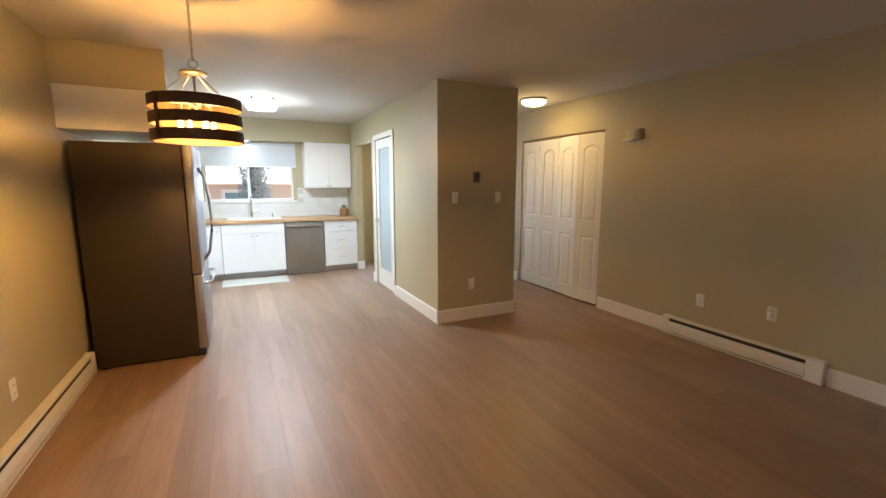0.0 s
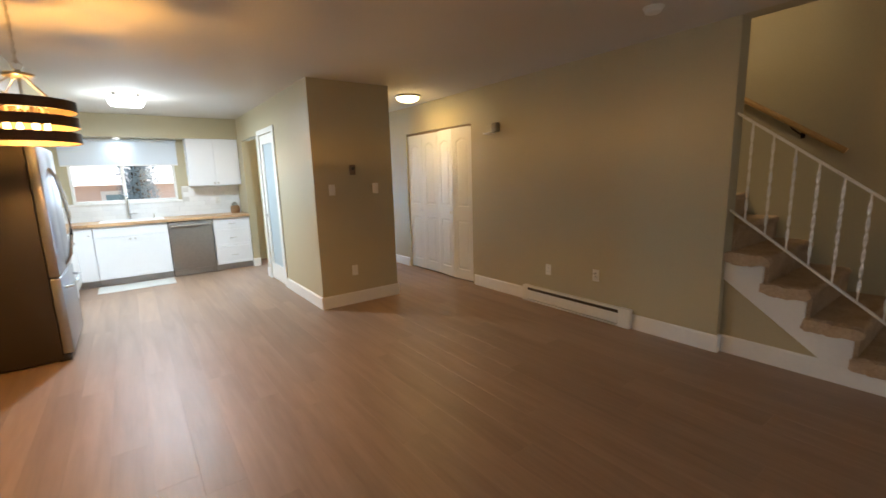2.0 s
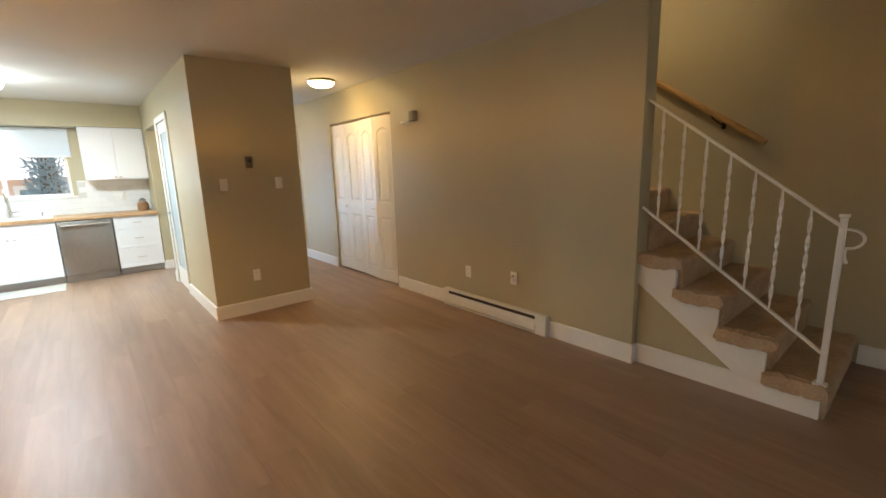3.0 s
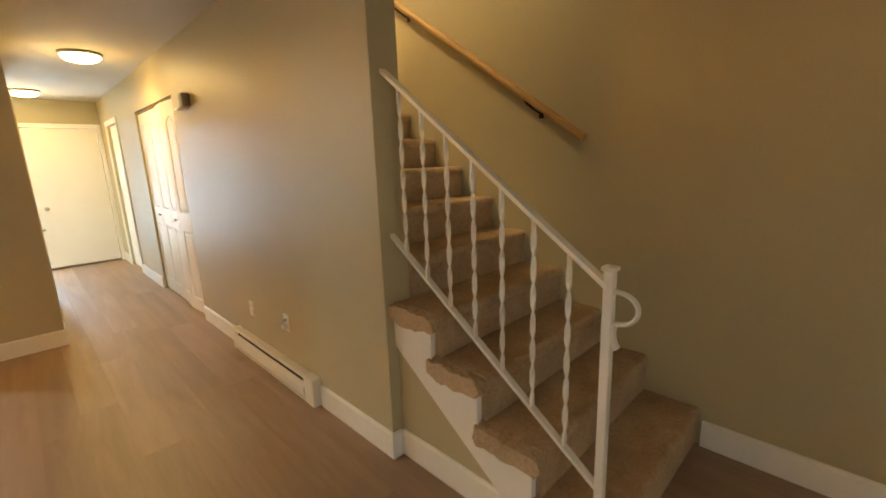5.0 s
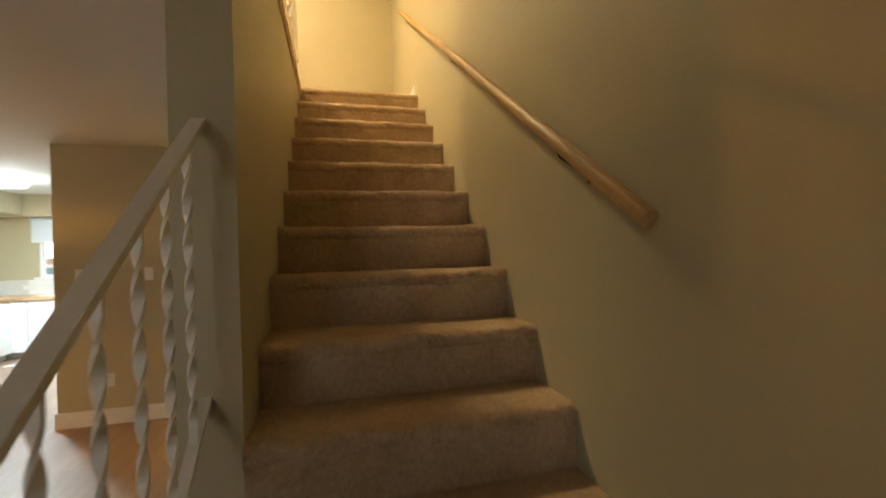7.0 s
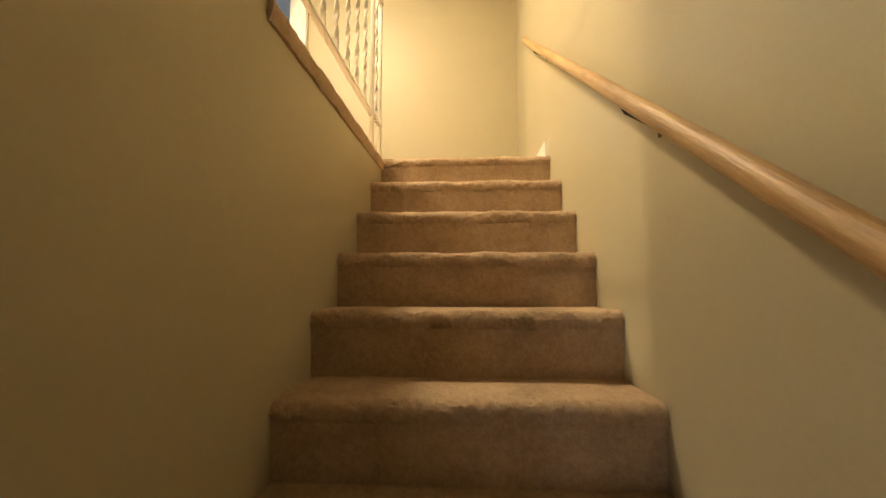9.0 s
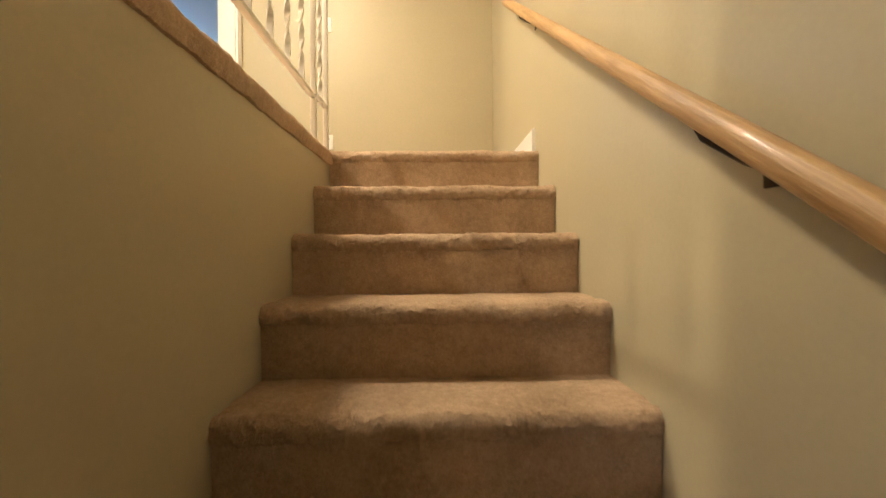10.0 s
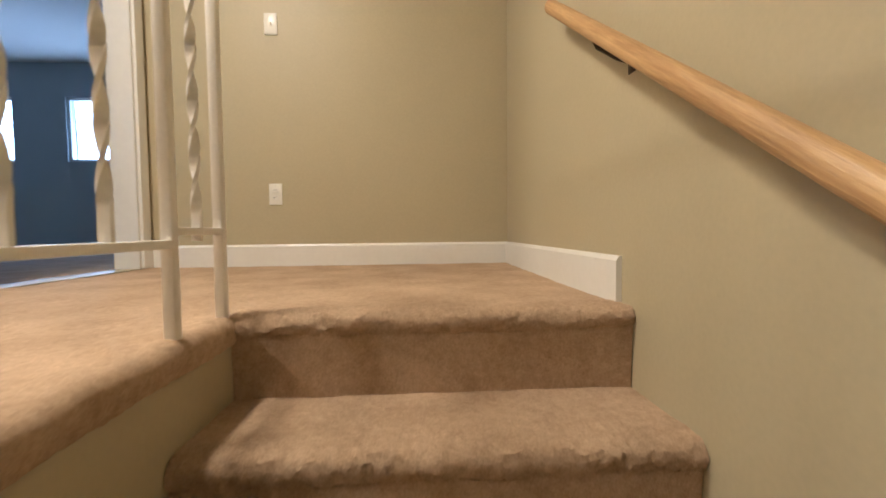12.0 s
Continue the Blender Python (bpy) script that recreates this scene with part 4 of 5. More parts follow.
part("pump", moved(lathe([(0.017, 0), (0.017, 0.01), (0.009, 0.02), (0.009, 0.05), (0.013, 0.055), (0.010, 0.07)], 12), Matrix.Translation((0.78, 7.69, 0.893))), M_CHROME, soap)
part("nozzle", tube([(0.78, 7.69, 0.958), (0.78, 7.65, 0.962), (0.78, 7.63, 0.955)], 0.006, 8), M_CHROME, soap)

uc = thing("wall_cabinet", "white two-door wall cabinet under the soffit", "cabinet", (1.68, 7.6, 1.37))
part("body", box(1.31, 7.492, 1.372, 2.055, YK - 0.004, 2.107), M_CAB, uc, smooth=False)
for a, b, k in ((1.312, 1.681, 1.655), (1.685, 2.053, 1.71)):
    d = part("door", box(a, 7.472, 1.374, b, 7.491, 2.104, bevel=0.002), M_CAB, uc, smooth=False)
    knob(d, k, 7.472, 1.41)

# brown glass jar with a grey lid, its body drawn as streaked opaque brown
jar = thing("canister", "brown glass jar with a grey lid", "canister", (1.93, 7.55, 0.893))
part("body", moved(lathe([(0.062, 0), (0.074, 0.03), (0.074, 0.09), (0.062, 0.125), (0.050, 0.13)], 20), Matrix.Translation((1.93, 7.55, 0.893))), wood("brown jar glass", (0.16, 0.075, 0.03), (0.38, 0.20, 0.085), axis=0, stretch=5, scale=14, rough=0.7), jar)
part("lid", moved(lathe([(0.046, 0), (0.048, 0.03), (0.03, 0.045), (0.012, 0.06)], 20), Matrix.Translation((1.93, 7.55, 1.023))), M_STEEL, jar, "grey metal lid")

tagged(to_object("kitchen_mat", box(0.0, 6.72, -0.003, 0.90, 7.17, 0.008, bevel=0.004), M_RUG), "white woven kitchen mat before the sink cabinet", "mat")

puck = thing("soffit_light", "small round downlight under the soffit", "light", (0.45, 7.6, 2.1))
part("ring", moved(lathe([(0.045, 0), (0.055, 0), (0.055, 0.016), (0.045, 0.016)], 20, closed=True), Matrix.Translation((0.45, 7.60, 2.094))), M_TRIM, puck)
part("lens", moved(lathe([(0.001, 0), (0.044, 0), (0.044, 0.010), (0.001, 0.010)], 20), Matrix.Translation((0.45, 7.60, 2.0985))), M_PUCK, puck)

# fridge, seen from its side
fridge = thing("fridge", "French door fridge beside the wall, its side coloured dark for shade", "fridge", (-0.42, 4.55, 0))
FX0, FX1, FY0, FY1 = -0.80, -0.075, 4.14, 5.04
part("body", box(FX0, FY0, 0.015, FX1 - 0.03, FY1, 1.745, bevel=0.006), M_FRIDGE, fridge)
for a, b in ((FY0 + 0.002, 4.588), (4.592, FY1 - 0.002)):
    d = part("door", box(FX1 - 0.026, a, 0.70, FX1 + 0.045, b, 1.75, bevel=0.012), M_FRIDGEFRONT, fridge, "brushed steel door")
    yh = 4.545 if b < 4.8 else 4.635
    hp = [(FX1 + 0.045, yh, 1.58), (FX1 + 0.085, yh, 1.50), (FX1 + 0.115, yh, 1.30), (FX1 + 0.122, yh, 1.15), (FX1 + 0.115, yh, 1.0), (FX1 + 0.085, yh, 0.82), (FX1 + 0.045, yh, 0.75)]
    part("handle", tube(hp, 0.012, 10), M_CHROME, d, "curved chrome handle")
d = part("freezer_drawer", box(FX1 - 0.026, FY0 + 0.002, 0.06, FX1 + 0.045, FY1 - 0.002, 0.692, bevel=0.012), M_FRIDGEFRONT, fridge, "brushed steel drawer")
part("handle", tube([(FX1 + 0.045, 4.24, 0.60), (FX1 + 0.095, 4.28, 0.60), (FX1 + 0.105, 4.59, 0.60), (FX1 + 0.095, 4.90, 0.60), (FX1 + 0.045, 4.94, 0.60)], 0.012, 10), M_CHROME, d, "chrome bar handle")
part("hinge_cover", box(FX1 - 0.10, FY0 + 0.02, 1.745, FX1 + 0.02, FY0 + 0.10, 1.765, bevel=0.004), M_BLACK, fridge)
part("foot", box(FX1 - 0.06, FY0 + 0.01, -0.008, FX1 + 0.02, FY0 + 0.06, 0.06, bevel=0.01), M_BLACK, fridge)
part("foot", box(FX0 + 0.03, FY0 + 0.01, -0.008, FX0 + 0.08, FY0 + 0.06, 0.02), M_BLACK, fridge)
part("foot", box(FX0 + 0.03, FY1 - 0.08, -0.008, FX1 - 0.06, FY1 - 0.03, 0.02), M_BLACK, fridge)

oc = thing("over_fridge_cabinet", "white cabinet above the fridge", "cabinet", (-0.5, 4.6, 1.83))
part("body", box(XL + 0.002, 4.13, 1.825, -0.20, 5.05, 2.128), M_CAB, oc, smooth=False)
for a, b in ((4.132, 4.588), (4.592, 5.048)):
    part("door", box(-0.199, a, 1.828, -0.18, b, 2.125, bevel=0.002), M_CAB, oc, smooth=False)

# range between the fridge and the corner
rg = thing("range", "white kitchen range with a black cooktop", "range", (-0.5, 6.1, 0))
part("body", box(XL + 0.005, 5.68, 0.0, XC, 6.44, 0.895), M_CAB, rg, smooth=False)
part("cooktop", box(XL + 0.005, 5.68, 0.8955, XC + 0.02, 6.44, 0.91, bevel=0.004), M_BLACK, rg)
d = part("oven_door", box(XC + 0.001, 5.69, 0.25, XC + 0.045, 6.43, 0.78, bevel=0.006), M_CAB, rg)
part("handle", tube([(XC + 0.045, 5.75, 0.74), (XC + 0.085, 5.76, 0.74), (XC + 0.085, 6.36, 0.74), (XC + 0.045, 6.37, 0.74)], 0.011, 10), M_CHROME, d)
d = part("storage_drawer", box(XC + 0.001, 5.69, 0.06, XC + 0.04, 6.43, 0.24, bevel=0.006), M_CAB, rg)
for y in (5.78, 5.92, 6.2, 6.34):
    part("knob", moved(lathe([(0.022, 0), (0.020, 0.02), (0.016, 0.024)], 14), Matrix.Translation((XC, y, 0.835)) @ Matrix.Rotation(radians(90), 4, "Y")), M_BLACK, rg)
for a, b, nm in ((5.06, 5.67, "side_cabinet"), (6.45, YC + 0.018, "side_cabinet")):
    sc = thing(nm, "white base cabinet beside the range", "cabinet", (-0.5, (a + b) / 2, 0))
    part("body", box(XL + 0.003, a, 0.10, XC, b, 0.848), M_CAB, sc, smooth=False)
    part("toe_kick", box(XL + 0.01, a, 0.0, XC - 0.06, b, 0.10), M_TOE, sc, smooth=False)
    part("door", box(XC + 0.001, a + 0.004, 0.105, XC + 0.02, b - 0.03, 0.842, bevel=0.002), M_CAB, sc, smooth=False)
    part("counter", box(XL + 0.003, a, 0.852, XC + 0.03, min(b, YC - 0.035), 0.893, bevel=0.002), M_BUTCHER, sc)

# kitchen ceiling light
kl = thing("kitchen_ceiling_light", "square white glass ceiling light, switched on", "light", (0.61, 5.82, CEIL))
part("pan", box(0.47, 5.71, CEIL - 0.019, 0.75, 5.99, CEIL, bevel=0.004), M_TRIM, kl)
bm = bmesh.new()
rings = []
for h, s in ((0, 0.186), (-0.022, 0.182), (-0.06, 0.168), (-0.09, 0.148), (-0.097, 0.06)):
    ring = []
    for k in range(32):
        a = k * math.tau / 32 + 0.098
        cx, sy = math.cos(a), math.sin(a)
        e = 0.26
        ring.append(bm.verts.new((0.61 + s * math.copysign(abs(cx) ** e, cx), 5.85 + s * math.copysign(abs(sy) ** e, sy), CEIL - 0.02 + h)))
    rings.append(ring)
for r0, r1 in zip(rings, rings[1:]):
    for k in range(32):
        bm.faces.new((r0[k], r0[(k + 1) % 32], r1[(k + 1) % 32], r1[k]))
bm.faces.new(rings[-1])
bm.faces.new(rings[0][::-1])
part("glass_shade", bm, M_KLENS, kl, "glowing white glass shade")
for x in (0.50, 0.72):
    part("clip", box(x - 0.022, 5.655, CEIL - 0.034, x + 0.022, 5.672, CEIL - 0.002, bevel=0.003), M_NICKEL, kl, "small metal clip")


def dome(x, y, z, label):
    d = thing("ceiling_light", label, "light", (x, y, z), "dome lights")
    part("base_ring", moved(lathe([(0.001, 0), (0.155, 0), (0.160, -0.012), (0.150, -0.024), (0.001, -0.024)], 28), Matrix.Translation((x, y, z))), M_NICKEL, d, "nickel base ring")
    part("glass_dome", moved(lathe([(0.001, -0.025), (0.146, -0.025), (0.138, -0.045), (0.11, -0.065), (0.06, -0.078), (0.001, -0.082)], 28), Matrix.Translation((x, y, z))), M_DOME, d, "glowing frosted dome")


dome(3.52, 4.42, CEIL, "round frosted dome light on the hall ceiling")
dome(3.20, 7.0, CEIL, "round frosted dome light on the entry ceiling")
dome(3.40, 2.90, UPC, "round frosted dome light on the upper ceiling")
dome(1.85, 1.55, UPC, "round frosted dome light on the upper landing ceiling")

# ---- dining lamp ----
LX, LY = 0.105, 2.83
pend = thing("pendant_lamp", "drum pendant lamp of three dark wooden bands with bare bulbs", "lamp", (LX, LY, CEIL))
part("canopy", moved(lathe([(0.001, 0), (0.062, 0), (0.062, -0.012), (0.045, -0.024), (0.012, -0.028), (0.010, -0.045)], 24), Matrix.Translation((LX, LY, CEIL))), M_NICKEL, pend, "brushed nickel canopy")
part("cord", tube([(LX, LY, CEIL - 0.04), (LX + 0.002, LY, 2.25), (LX, LY, 2.06)], 0.003, 6), M_NICKEL, pend)
n = 15
for i in range(n):
    z = CEIL - 0.05 - i * (CEIL - 0.05 - 2.08) / (n - 1)
    bm = bmesh.new()
    ring = [(0.008 * math.cos(a * math.tau / 10), 0, 0.0155 * math.sin(a * math.tau / 10)) for a in range(11)]
    add_tube(bm, ring, 0.0017, 5, caps=False)
    part("chain_link", moved(bm, Matrix.Translation((LX, LY, z)) @ Matrix.Rotation(radians(90 * (i % 2) + 20), 4, "Z")), M_NICKEL, pend)
bm = bmesh.new()
add_tube(bm, [(0.022 * math.cos(a * math.tau / 16), 0, 0.022 * math.sin(a * math.tau / 16)) for a in range(17)], 0.003, 6, caps=False)
part("loop", moved(bm, Matrix.Translation((LX, LY, 2.052))), M_NICKEL, pend)
part("hub", moved(lathe([(0.001, 0.02), (0.01, 0.02), (0.012, 0.004), (0.064, 0.0), (0.066, -0.012), (0.06, -0.018), (0.012, -0.022), (0.010, -0.03)], 24), Matrix.Translation((LX, LY, 2.012))), M_NICKEL, pend, "brushed nickel hub")
part("stem", tube([(LX, LY, 1.995), (LX, LY, 1.80)], 0.006, 10), M_NICKEL, pend)
R = 0.218
for i, (z0, z1) in enumerate(((1.822, 1.876), (1.738, 1.792), (1.654, 1.708))):
    b = part("wooden_band", moved(lathe([(R, z0), (R, z1), (R - 0.005, z1), (R - 0.005, z0)], 48, closed=True), Matrix.Translation((LX, LY, 0))), M_BAND, pend, "dark stained wooden band")
    part("inner_face", moved(lathe([(R - 0.0055, z0 + 0.001), (R - 0.0055, z1 - 0.001), (R - 0.008, z1 - 0.001), (R - 0.008, z0 + 0.001)], 48, closed=True), Matrix.Translation((LX, LY, 0))), M_BANDIN, b, "inner face of the band, darkened against bulb glare")
for deg in (224, 44):
    a = radians(deg)
    cx, sy = math.cos(a), math.sin(a)
    part("strap", moved(box(-0.003, -0.011, 1.654, 0.003, 0.011, 1.876), Matrix.Translation((LX + cx * (R + 0.003), LY + sy * (R + 0.003), 0)) @ Matrix.Rotation(a, 4, "Z")), M_BRONZE, pend, smooth=False)
for deg in (56, 124, 236, 304):
    a = radians(deg)
    cx, sy = math.cos(a), math.sin(a)
    part("arm", tube([(LX + cx * 0.035, LY + sy * 0.035, 2.0), (LX + cx * 0.12, LY + sy * 0.12, 1.94), (LX + cx * (R - 0.005), LY + sy * (R - 0.005), 1.874)], 0.0035, 8), M_NICKEL, pend)
for k in range(4):
    a = k * 1.5708 + 0.5
    x, y = LX + 0.085 * math.cos(a), LY + 0.085 * math.sin(a)
    s = part("socket", moved(lathe([(0.001, 0.05), (0.016, 0.05), (0.017, 0.0), (0.012, -0.004)], 14), Matrix.Translation((x, y, 1.782))), M_NICKEL, pend)
    part("socket_arm", tube([(LX, LY, 1.83), (LX + 0.05 * math.cos(a), LY + 0.05 * math.sin(a), 1.86), (x, y, 1.832)], 0.005, 8), M_NICKEL, s)
    b = part("bulb", moved(lathe([(0.007, 0.02), (0.009, 0.0), (0.013, -0.024), (0.014, -0.036), (0.009, -0.050), (0.001, -0.056)], 16), Matrix.Translation((x, y, 1.765))), M_BULB, s, "lit bulb")
    b.visible_shadow = False

# ---- wall fixtures ----


def heater(name, label, x_wall, side, y0, y1):
    """Electric baseboard heater along a wall that runs in y."""
    h = thing(name, label, "heater", (x_wall, (y0 + y1) / 2, 0))
    sx = lambda d: x_wall + side * d
    bx = lambda a, b: (min(sx(a), sx(b)), max(sx(a), sx(b)))
    a, b = bx(0.001, 0.012)
    part("back_plate", box(a, y0 + 0.06, 0.01, b, y1 - 0.11, 0.17), M_HEAT, h, smooth=False)
    a, b = bx(0.001, 0.062)
    part("end_cap", box(a, y0, 0.004, b, y0 + 0.11, 0.178, bevel=0.004), M_HEAT, h)
    part("end_cap", box(a, y1 - 0.06, 0.004, b, y1, 0.178, bevel=0.004), M_HEAT, h)
    outline = [(sx(0.060), 0.032), (sx(0.066), 0.040), (sx(0.066), 0.092), (sx(0.052), 0.128), (sx(0.049), 0.126), (sx(0.062), 0.090), (sx(0.062), 0.040)]
    part("front_cover", prism(outline, "y", y0 + 0.11, y1 - 0.06), M_HEAT, h, smooth=False)
    outline = [(sx(0.012), 0.168), (sx(0.012), 0.176), (sx(0.056), 0.176), (sx(0.060), 0.160), (sx(0.057), 0.160), (sx(0.053), 0.172)]
    part("top_cover", prism(outline, "y", y0 + 0.11, y1 - 0.06), M_HEAT, h, smooth=False)
    a, b = bx(0.012, 0.060)
    part("bottom_lip", box(a, y0 + 0.11, 0.006, b, y1 - 0.06, 0.022), M_HEAT, h, smooth=False)
    a, b = bx(0.014, 0.044)
    part("fin_block", box(a, y0 + 0.11, 0.03, b, y1 - 0.06, 0.15), M_DARK, h, "dark heating element", smooth=False)


heater("baseboard_heater", "white electric baseboard heater under the outlets", XH, -1, 1.56, 2.835)
heater("baseboard_heater", "long white electric baseboard heater by the fridge", XL, 1, 1.6, 4.10)


def plate(kind, label, m):
    """A wall plate about 7 by 11.5 cm; local front faces -y, centre at the origin."""
    t = thing(kind, label, kind.replace("_", " "), m.translation)
    part("cover", moved(box(-0.035, -0.006, -0.0575, 0.035, 0.0, 0.0575, bevel=0.003), m), M_PLATE, t)
    if kind == "light_switch":
        part("toggle_slot", moved(box(-0.005, -0.0075, -0.012, 0.005, -0.0055, 0.012), m), M_TRIM, t, smooth=False)
        part("toggle", moved(box(-0.0035, -0.016, -0.004, 0.0035, -0.007, 0.008), m), M_TRIM, t, smooth=False)
    elif kind == "outlet":
        for z in (-0.02, 0.02):
            o = part("socket_face", moved(box(-0.014, -0.0085, z - 0.013, 0.014, -0.0058, z + 0.013, bevel=0.003), m), M_TRIM, t)
            for x in (-0.006, 0.006):
                part("slot", moved(box(x - 0.001, -0.009, z - 0.002, x + 0.001, -0.0083, z + 0.007), m), M_BLACK, o, smooth=False)
    part("screw", moved(box(-0.0025, -0.0072, 0.044, 0.0025, -0.0058, 0.048), m), M_NICKEL, t, smooth=False)
    return t


W = lambda y, z: face_west(XH, y, z)
E_ = lambda y, z: face_east(XL, y, z)
N_ = lambda x, z, y: Matrix.Translation((x, y, z))
plate("outlet", "white blank wall plate above the baseboard heater", W(2.52, 0.39))
t = plate("cable_jack", "white cable jack plate with a plug", W(1.945, 0.425))
part("jack", moved(lathe([(0.017, 0), (0.017, 0.03), (0.012, 0.034)], 14), W(1.945, 0.405) @ Matrix.Rotation(radians(90), 4, "X")), M_TRIM, t)
part("plug", moved(lathe([(0.011, 0), (0.011, 0.03), (0.006, 0.034)], 12), W(1.945, 0.445) @ Matrix.Rotation(radians(90), 4, "X")), M_NICKEL, t)
plate("light_switch", "white toggle switch on the pantry block", N_(2.256, 1.297, 4.02))
plate("light_switch", "white toggle switch on the pantry block near the hall", N_(2.775, 1.297, 4.02))
plate("outlet", "white outlet low on the pantry block", N_(2.46, 0.385, 4.02))
plate("outlet", "white outlet on the dining wall", E_(3.0, 0.385))
plate("light_switch", "white toggle switch at the head of the stairs", N_(3.806, 4.02, YU))
plate("outlet", "white outlet at the head of the stairs", N_(3.808, 3.117, YU))
plate("outlet", "white outlet on the kitchen backsplash", N_(1.72, 1.12, YK - 0.012))

th = thing("thermostat", "dark bronze dial thermostat on the pantry block", "thermostat", (2.50, 4.02, 1.505))
part("body", moved(box(-0.032, -0.032, -0.055, 0.032, 0, 0.055, bevel=0.006), N_(2.50, 1.505, 4.02)), M_BROWN, th)
part("dial", moved(lathe([(0.022, 0), (0.020, 0.012), (0.012, 0.014)], 18), N_(2.50, 1.52, 3.988) @ Matrix.Rotation(radians(90), 4, "X")), M_BLACK, th)

ch = thing("door_chime", "old door chime with a dark box and a white shelf", "chime", (XH, 3.31, 1.93))
part("box", box(XH - 0.062, 3.235, 1.885, XH, 3.325, 1.99, bevel=0.012), M_CHIME, ch, "aged beige box")
part("plate", box(XH - 0.012, 3.325, 1.885, XH, 3.46, 1.985, bevel=0.002), M_WALL, ch, "painted back plate")
part("shelf", box(XH - 0.07, 3.325, 1.875, XH, 3.46, 1.888, bevel=0.002), M_TRIM, ch, "white lower edge")

sd = thing("smoke_detector", "round white smoke detector on the ceiling", "detector", (3.33, 1.15, CEIL))
part("base", moved(lathe([(0.001, 0), (0.062, 0), (0.062, -0.010), (0.056, -0.014), (0.001, -0.014)], 28), Matrix.Translation((3.33, 1.15, CEIL))), M_PLATE, sd)
part("cover", moved(lathe([(0.05, -0.014), (0.048, -0.034), (0.036, -0.040), (0.001, -0.040)], 28), Matrix.Translation((3.33, 1.15, CEIL))), M_PLATE, sd)

upd = thing("door_upper", "white closed door on the upper landing", "door", (XW, 3.1, UP))
w_ = UD[1] - UD[0] - 0.01
part("door_leaf", moved(leaf(w_, 2.01, 0.035, [arch_panel(0.11, w_ - 0.11, 0.14, 0.85), arch_panel(0.11, w_ - 0.11, 1.03, 1.88, 0.09)]), face_east(XW - 0.012, UD[0] + 0.005, UP + 0.012)), M_DOOR, upd, smooth=False)
part("knob", moved(lathe([(0.028, 0), (0.028, 0.008), (0.012, 0.014), (0.012, 0.03), (0.027, 0.045), (0.027, 0.06), (0.012, 0.068)], 16), Matrix.Translation((XW - 0.012, UD[0] + 0.07, UP + 0.92)) @ Matrix.Rotation(radians(90), 4, "Y")), M_NICKEL, upd, "nickel knob")
for z in (0.26, 1.02, 1.80):
    part("hinge", tube([(XW - 0.004, UD[1] - 0.004, UP + z - 0.045), (XW - 0.004, UD[1] - 0.004, UP + z + 0.045)], 0.008, 10), M_NICKEL, upd, "dull nickel hinge")

# ---- outside ----
house = thing("neighbour_house", "neighbouring house with reddish siding and a pale roof", "house", (0, 17, -0.5))
part("wall", box(-12, 17, -0.6, 7, 24, 1.44), M_STUCCO, house, smooth=False)
part("roof", prism([(16.5, 1.44), (20.5, 3.5), (24.5, 1.44)], "x", -12.5, 7.5), M_ROOF, house, "pale roof", smooth=False)
for x in (-5.6, -2.6, -0.2, 2.6):
    w = part("window", boxes([(x, 16.93, 0.35, x + 0.12, 17.0, 1.25), (x + 1.1, 16.93, 0.35, x + 1.22, 17.0, 1.25), (x + 0.12, 16.93, 1.13, x + 1.1, 17.0, 1.25), (x + 0.12, 16.93, 0.35, x + 1.1, 17.0, 0.47)]), M_TRIM, house, smooth=False)
    part("pane", box(x + 0.12, 16.96, 0.47, x + 1.1, 16.99, 1.13), M_PANE, w, smooth=False)


def conifer(x, y, h, r, seed):
    rnd = random.Random(seed)
    t = thing("conifer_tree", "blue grey conifer tree outside the kitchen window", "tree", (x, y, -0.5))
    part("trunk", tube([(x, y, -0.55), (x + 0.05, y, h * 0.5), (x, y, h)], [0.22, 0.13, 0.02], 10), M_BARK, t)
    bm = bmesh.new()
    for i in range(14000):
        f = rnd.random()
        z = 0.0 + f * h
        lobe = 1 + 0.22 * math.sin(z * 3.1 + seed) + 0.12 * math.sin(z * 7.7)
        rad = r * (1 - f ** 3) * lobe * math.sqrt(rnd.random()) + 0.02
        a = rnd.random() * math.tau
        c = Vector((x + rad * math.cos(a), y + rad * math.sin(a), z))
        out = Vector((math.cos(a), math.sin(a), 0.6 + rnd.random() * 0.6)).normalized()
        s = out.cross(Vector((0, 0, 1))).normalized()
        l, w = 0.03 + 0.04 * rnd.random(), 0.022
        vs = [bm.verts.new(c + out * l), bm.verts.new(c + s * w), bm.verts.new(c - out * 0.03), bm.verts.new(c - s * w)]
        bm.faces.new(vs)
    part("crown", bm, M_LEAF, t, "dense blue grey needles, paled for outdoor glare", smooth=False)


conifer(0.73, 12.6, 5.5, 0.40, 3)


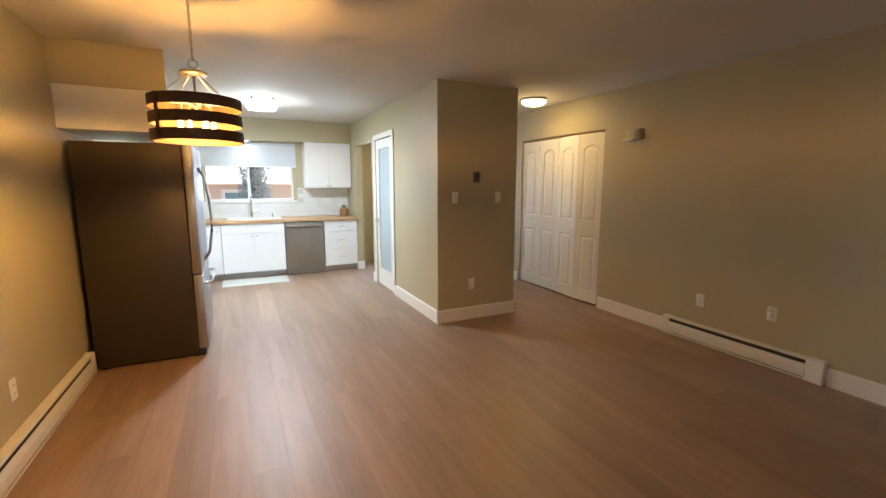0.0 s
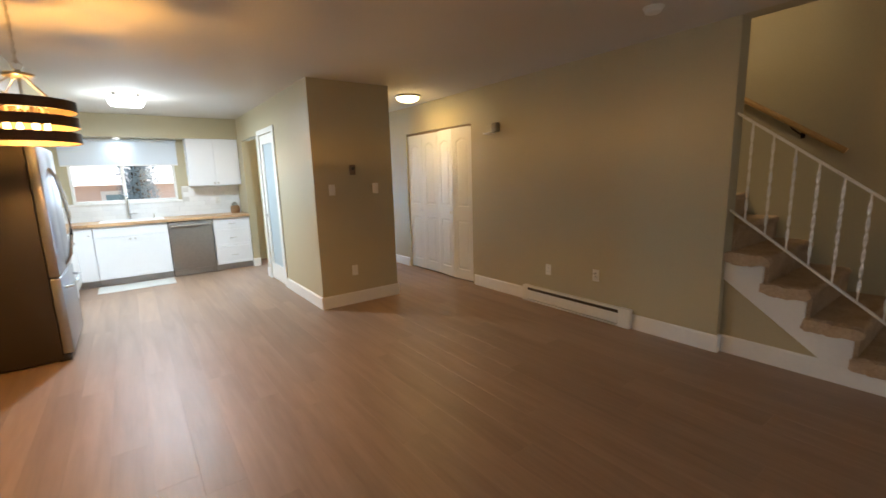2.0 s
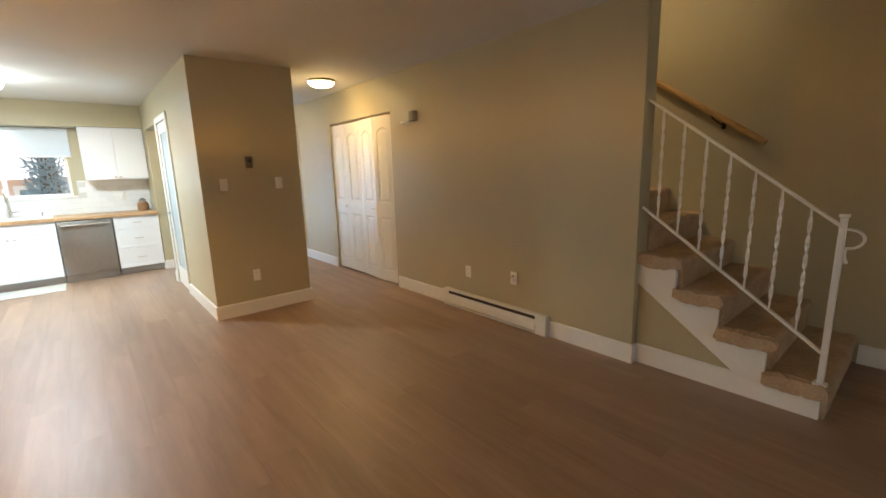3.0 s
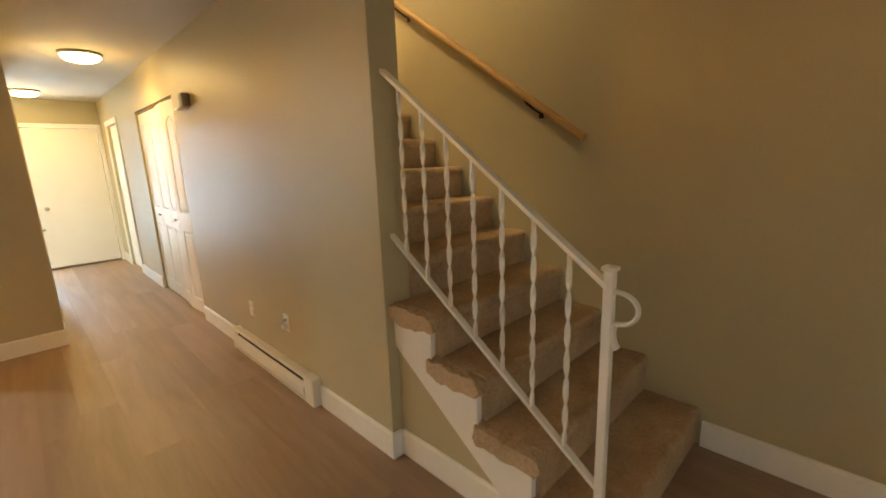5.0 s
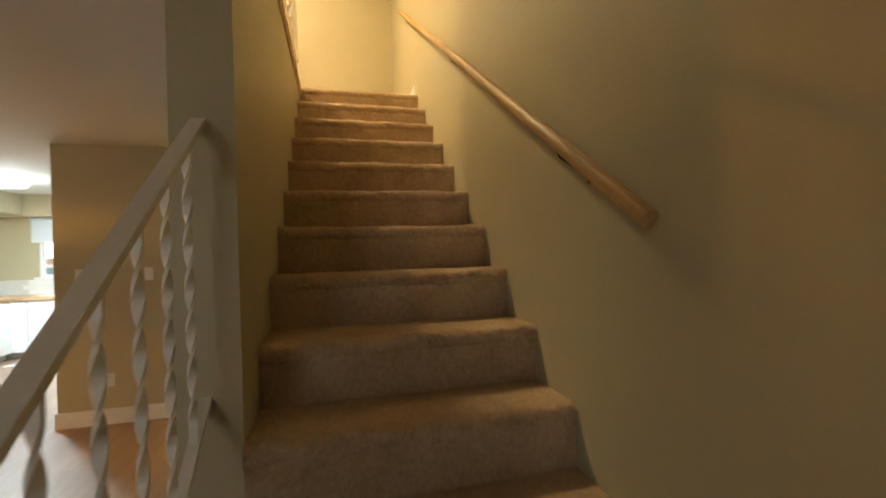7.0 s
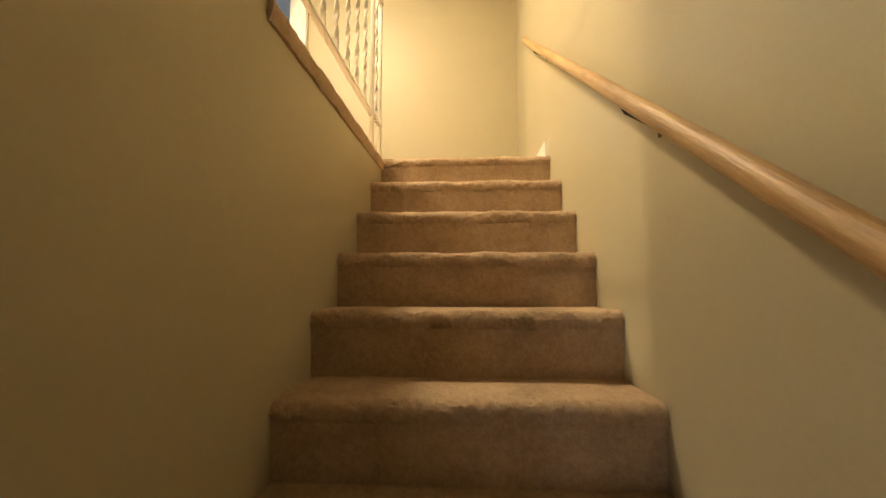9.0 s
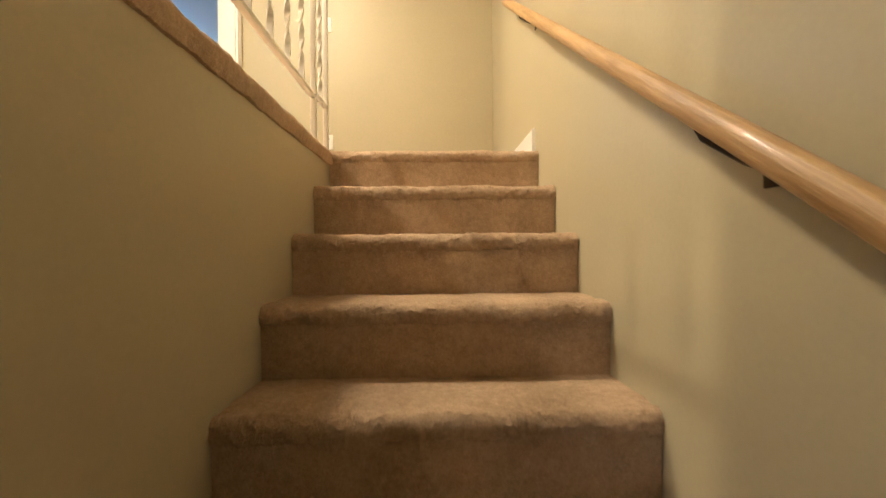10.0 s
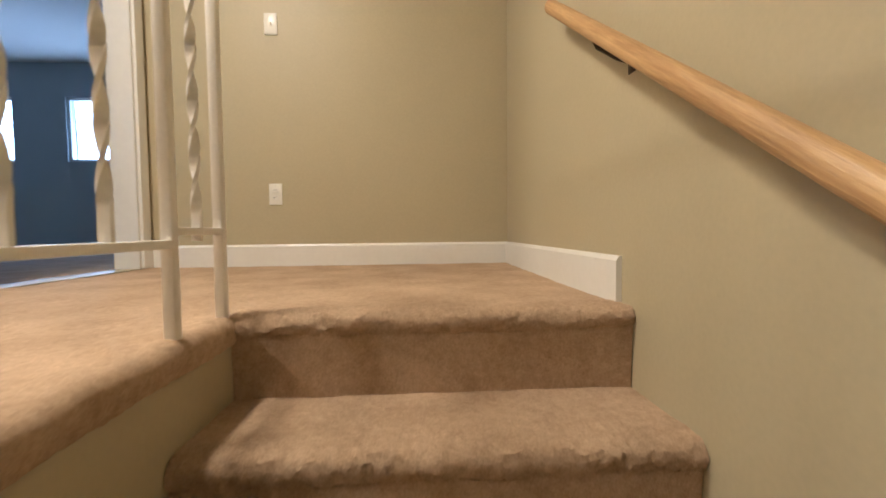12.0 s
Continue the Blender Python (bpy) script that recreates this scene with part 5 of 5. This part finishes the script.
def bare_tree(x, y, h, seed):
    rnd = random.Random(seed)
    t = thing("bare_tree", "leafless winter tree outside the bedroom window", "tree", (x, y, -0.5))
    part("trunk", tube([(x, y, -0.55), (x + 0.1, y, h * 0.3), (x - 0.05, y + 0.1, h * 0.62), (x + 0.1, y, h)], [0.16, 0.12, 0.08, 0.02], 10), M_BARK, t)
    bm = bmesh.new()

    def grow(p, d, length, radius, depth):
        pts, rad = [p], [radius]
        for i in range(4):
            d = (d + Vector((rnd.uniform(-0.25, 0.25), rnd.uniform(-0.25, 0.25), rnd.uniform(-0.08, 0.22)))).normalized()
            p = p + d * length / 4
            pts.append(p)
            rad.append(radius * (1 - 0.18 * (i + 1)))
            if depth and i:
                side = Vector((rnd.uniform(-1, 1), rnd.uniform(-1, 1), rnd.uniform(0.0, 0.7))).normalized()
                grow(p, (d * 0.6 + side).normalized(), length * 0.6, radius * 0.5, depth - 1)
        add_tube(bm, pts, rad, 5)

    for i in range(16):
        z = h * (0.35 + 0.6 * i / 16)
        a = i * 2.4
        grow(Vector((x, y, z)), Vector((math.cos(a), math.sin(a), 0.7)).normalized(), h * 0.28, 0.06, 2)
    part("branches", bm, M_BARK, t, "thin bare branches", smooth=False)


bare_tree(-5.2, 15.0, 9.0, 7)

# ---- small pieces: backsplash tiles and floor planks ----
splash = setting("backsplash", boxes([(XL, YK - 0.006, 0.893, XB0, YK - 0.001, WIN[2] - 0.036), (WIN[1] + 0.051, YK - 0.006, WIN[2] - 0.036, XB0, YK - 0.001, 1.372)]), M_GROUT, "white subway tile backsplash", "backsplash")
tile_mesh = None
tw, thh = 0.152, 0.076
row = 0
z = 0.895
while z < 1.36:
    x = -0.30 - (0.076 if row % 2 else 0)
    while x < XB0 - 0.02:
        x1 = min(x + tw - 0.002, XB0 - 0.001)
        z1 = min(z + thh - 0.002, 1.371)
        if z1 > WIN[2] - 0.036 and x < WIN[1] + 0.05:
            x += tw
            continue
        full = abs(x1 - x - tw + 0.002) < 1e-4 and abs(z1 - z - thh + 0.002) < 1e-4
        if full and tile_mesh:
            ob = new("tile", tile_mesh)
            ob.parent = splash
        else:
            ob = part("tile", box(0, 0, 0, x1 - x, 0.005, z1 - z, bevel=0.001, segments=1), M_TILE, splash, smooth=False)
            if full:
                tile_mesh = ob.data
        ob.location = (x, YK - 0.011, z)
        x += tw
    row += 1
    z += thh

random.seed(11)
PW, PL = 0.181, 1.52
plank_mesh = None
count = 0
rest = bmesh.new()


def plank_box(bm, x0, y0, x1, y1):
    e = 0.0003
    lo = [bm.verts.new(p) for p in ((x0, y0, -0.009), (x1, y0, -0.009), (x1, y1, -0.009), (x0, y1, -0.009))]
    up = [bm.verts.new(p) for p in ((x0, y0, -e), (x1, y0, -e), (x1, y1, -e), (x0, y1, -e))]
    tp = [bm.verts.new(p) for p in ((x0 + e, y0 + e, 0), (x1 - e, y0 + e, 0), (x1 - e, y1 - e, 0), (x0 + e, y1 - e, 0))]
    for a, b in ((lo, up), (up, tp)):
        for i in range(4):
            bm.faces.new((a[i], a[(i + 1) % 4], b[(i + 1) % 4], b[i]))
    bm.faces.new(tp)


x = XL
while x < XS1 - 0.01:
    x1 = min(x + PW, XS1)
    y = YB - random.uniform(0.1, PL)
    while y < YK:
        a, b = max(y, YB), min(y + PL, YK + 0.02)
        if x > XH - 0.02:
            b = min(b, 0.9)
        if b - a > 0.05:
            if b > -0.8 and count < 300:
                count += 1
                if abs(b - a - PL) < 1e-4 and abs(x1 - x - PW) < 1e-4:
                    if plank_mesh is None:
                        bm = bmesh.new()
                        plank_box(bm, 0, 0, PW - 0.0004, PL - 0.0004)
                        ob = part("plank", bm, M_FLOOR, floor, smooth=False)
                        plank_mesh = ob.data
                    else:
                        ob = new("plank", plank_mesh)
                        ob.parent = floor
                    ob.location = (x, a, 0)
                else:
                    bm = bmesh.new()
                    plank_box(bm, 0, 0, x1 - x - 0.0004, b - a - 0.0004)
                    ob = part("plank", bm, M_FLOOR, floor, smooth=False)
                    ob.location = (x, a, 0)
            else:
                plank_box(rest, x, a, x1 - 0.0004, b - 0.0004)
        y += PL
    x += PW
ob = part("far_planks", rest, M_FLOOR, floor, smooth=False)
tagged(ob, kind="stuff")
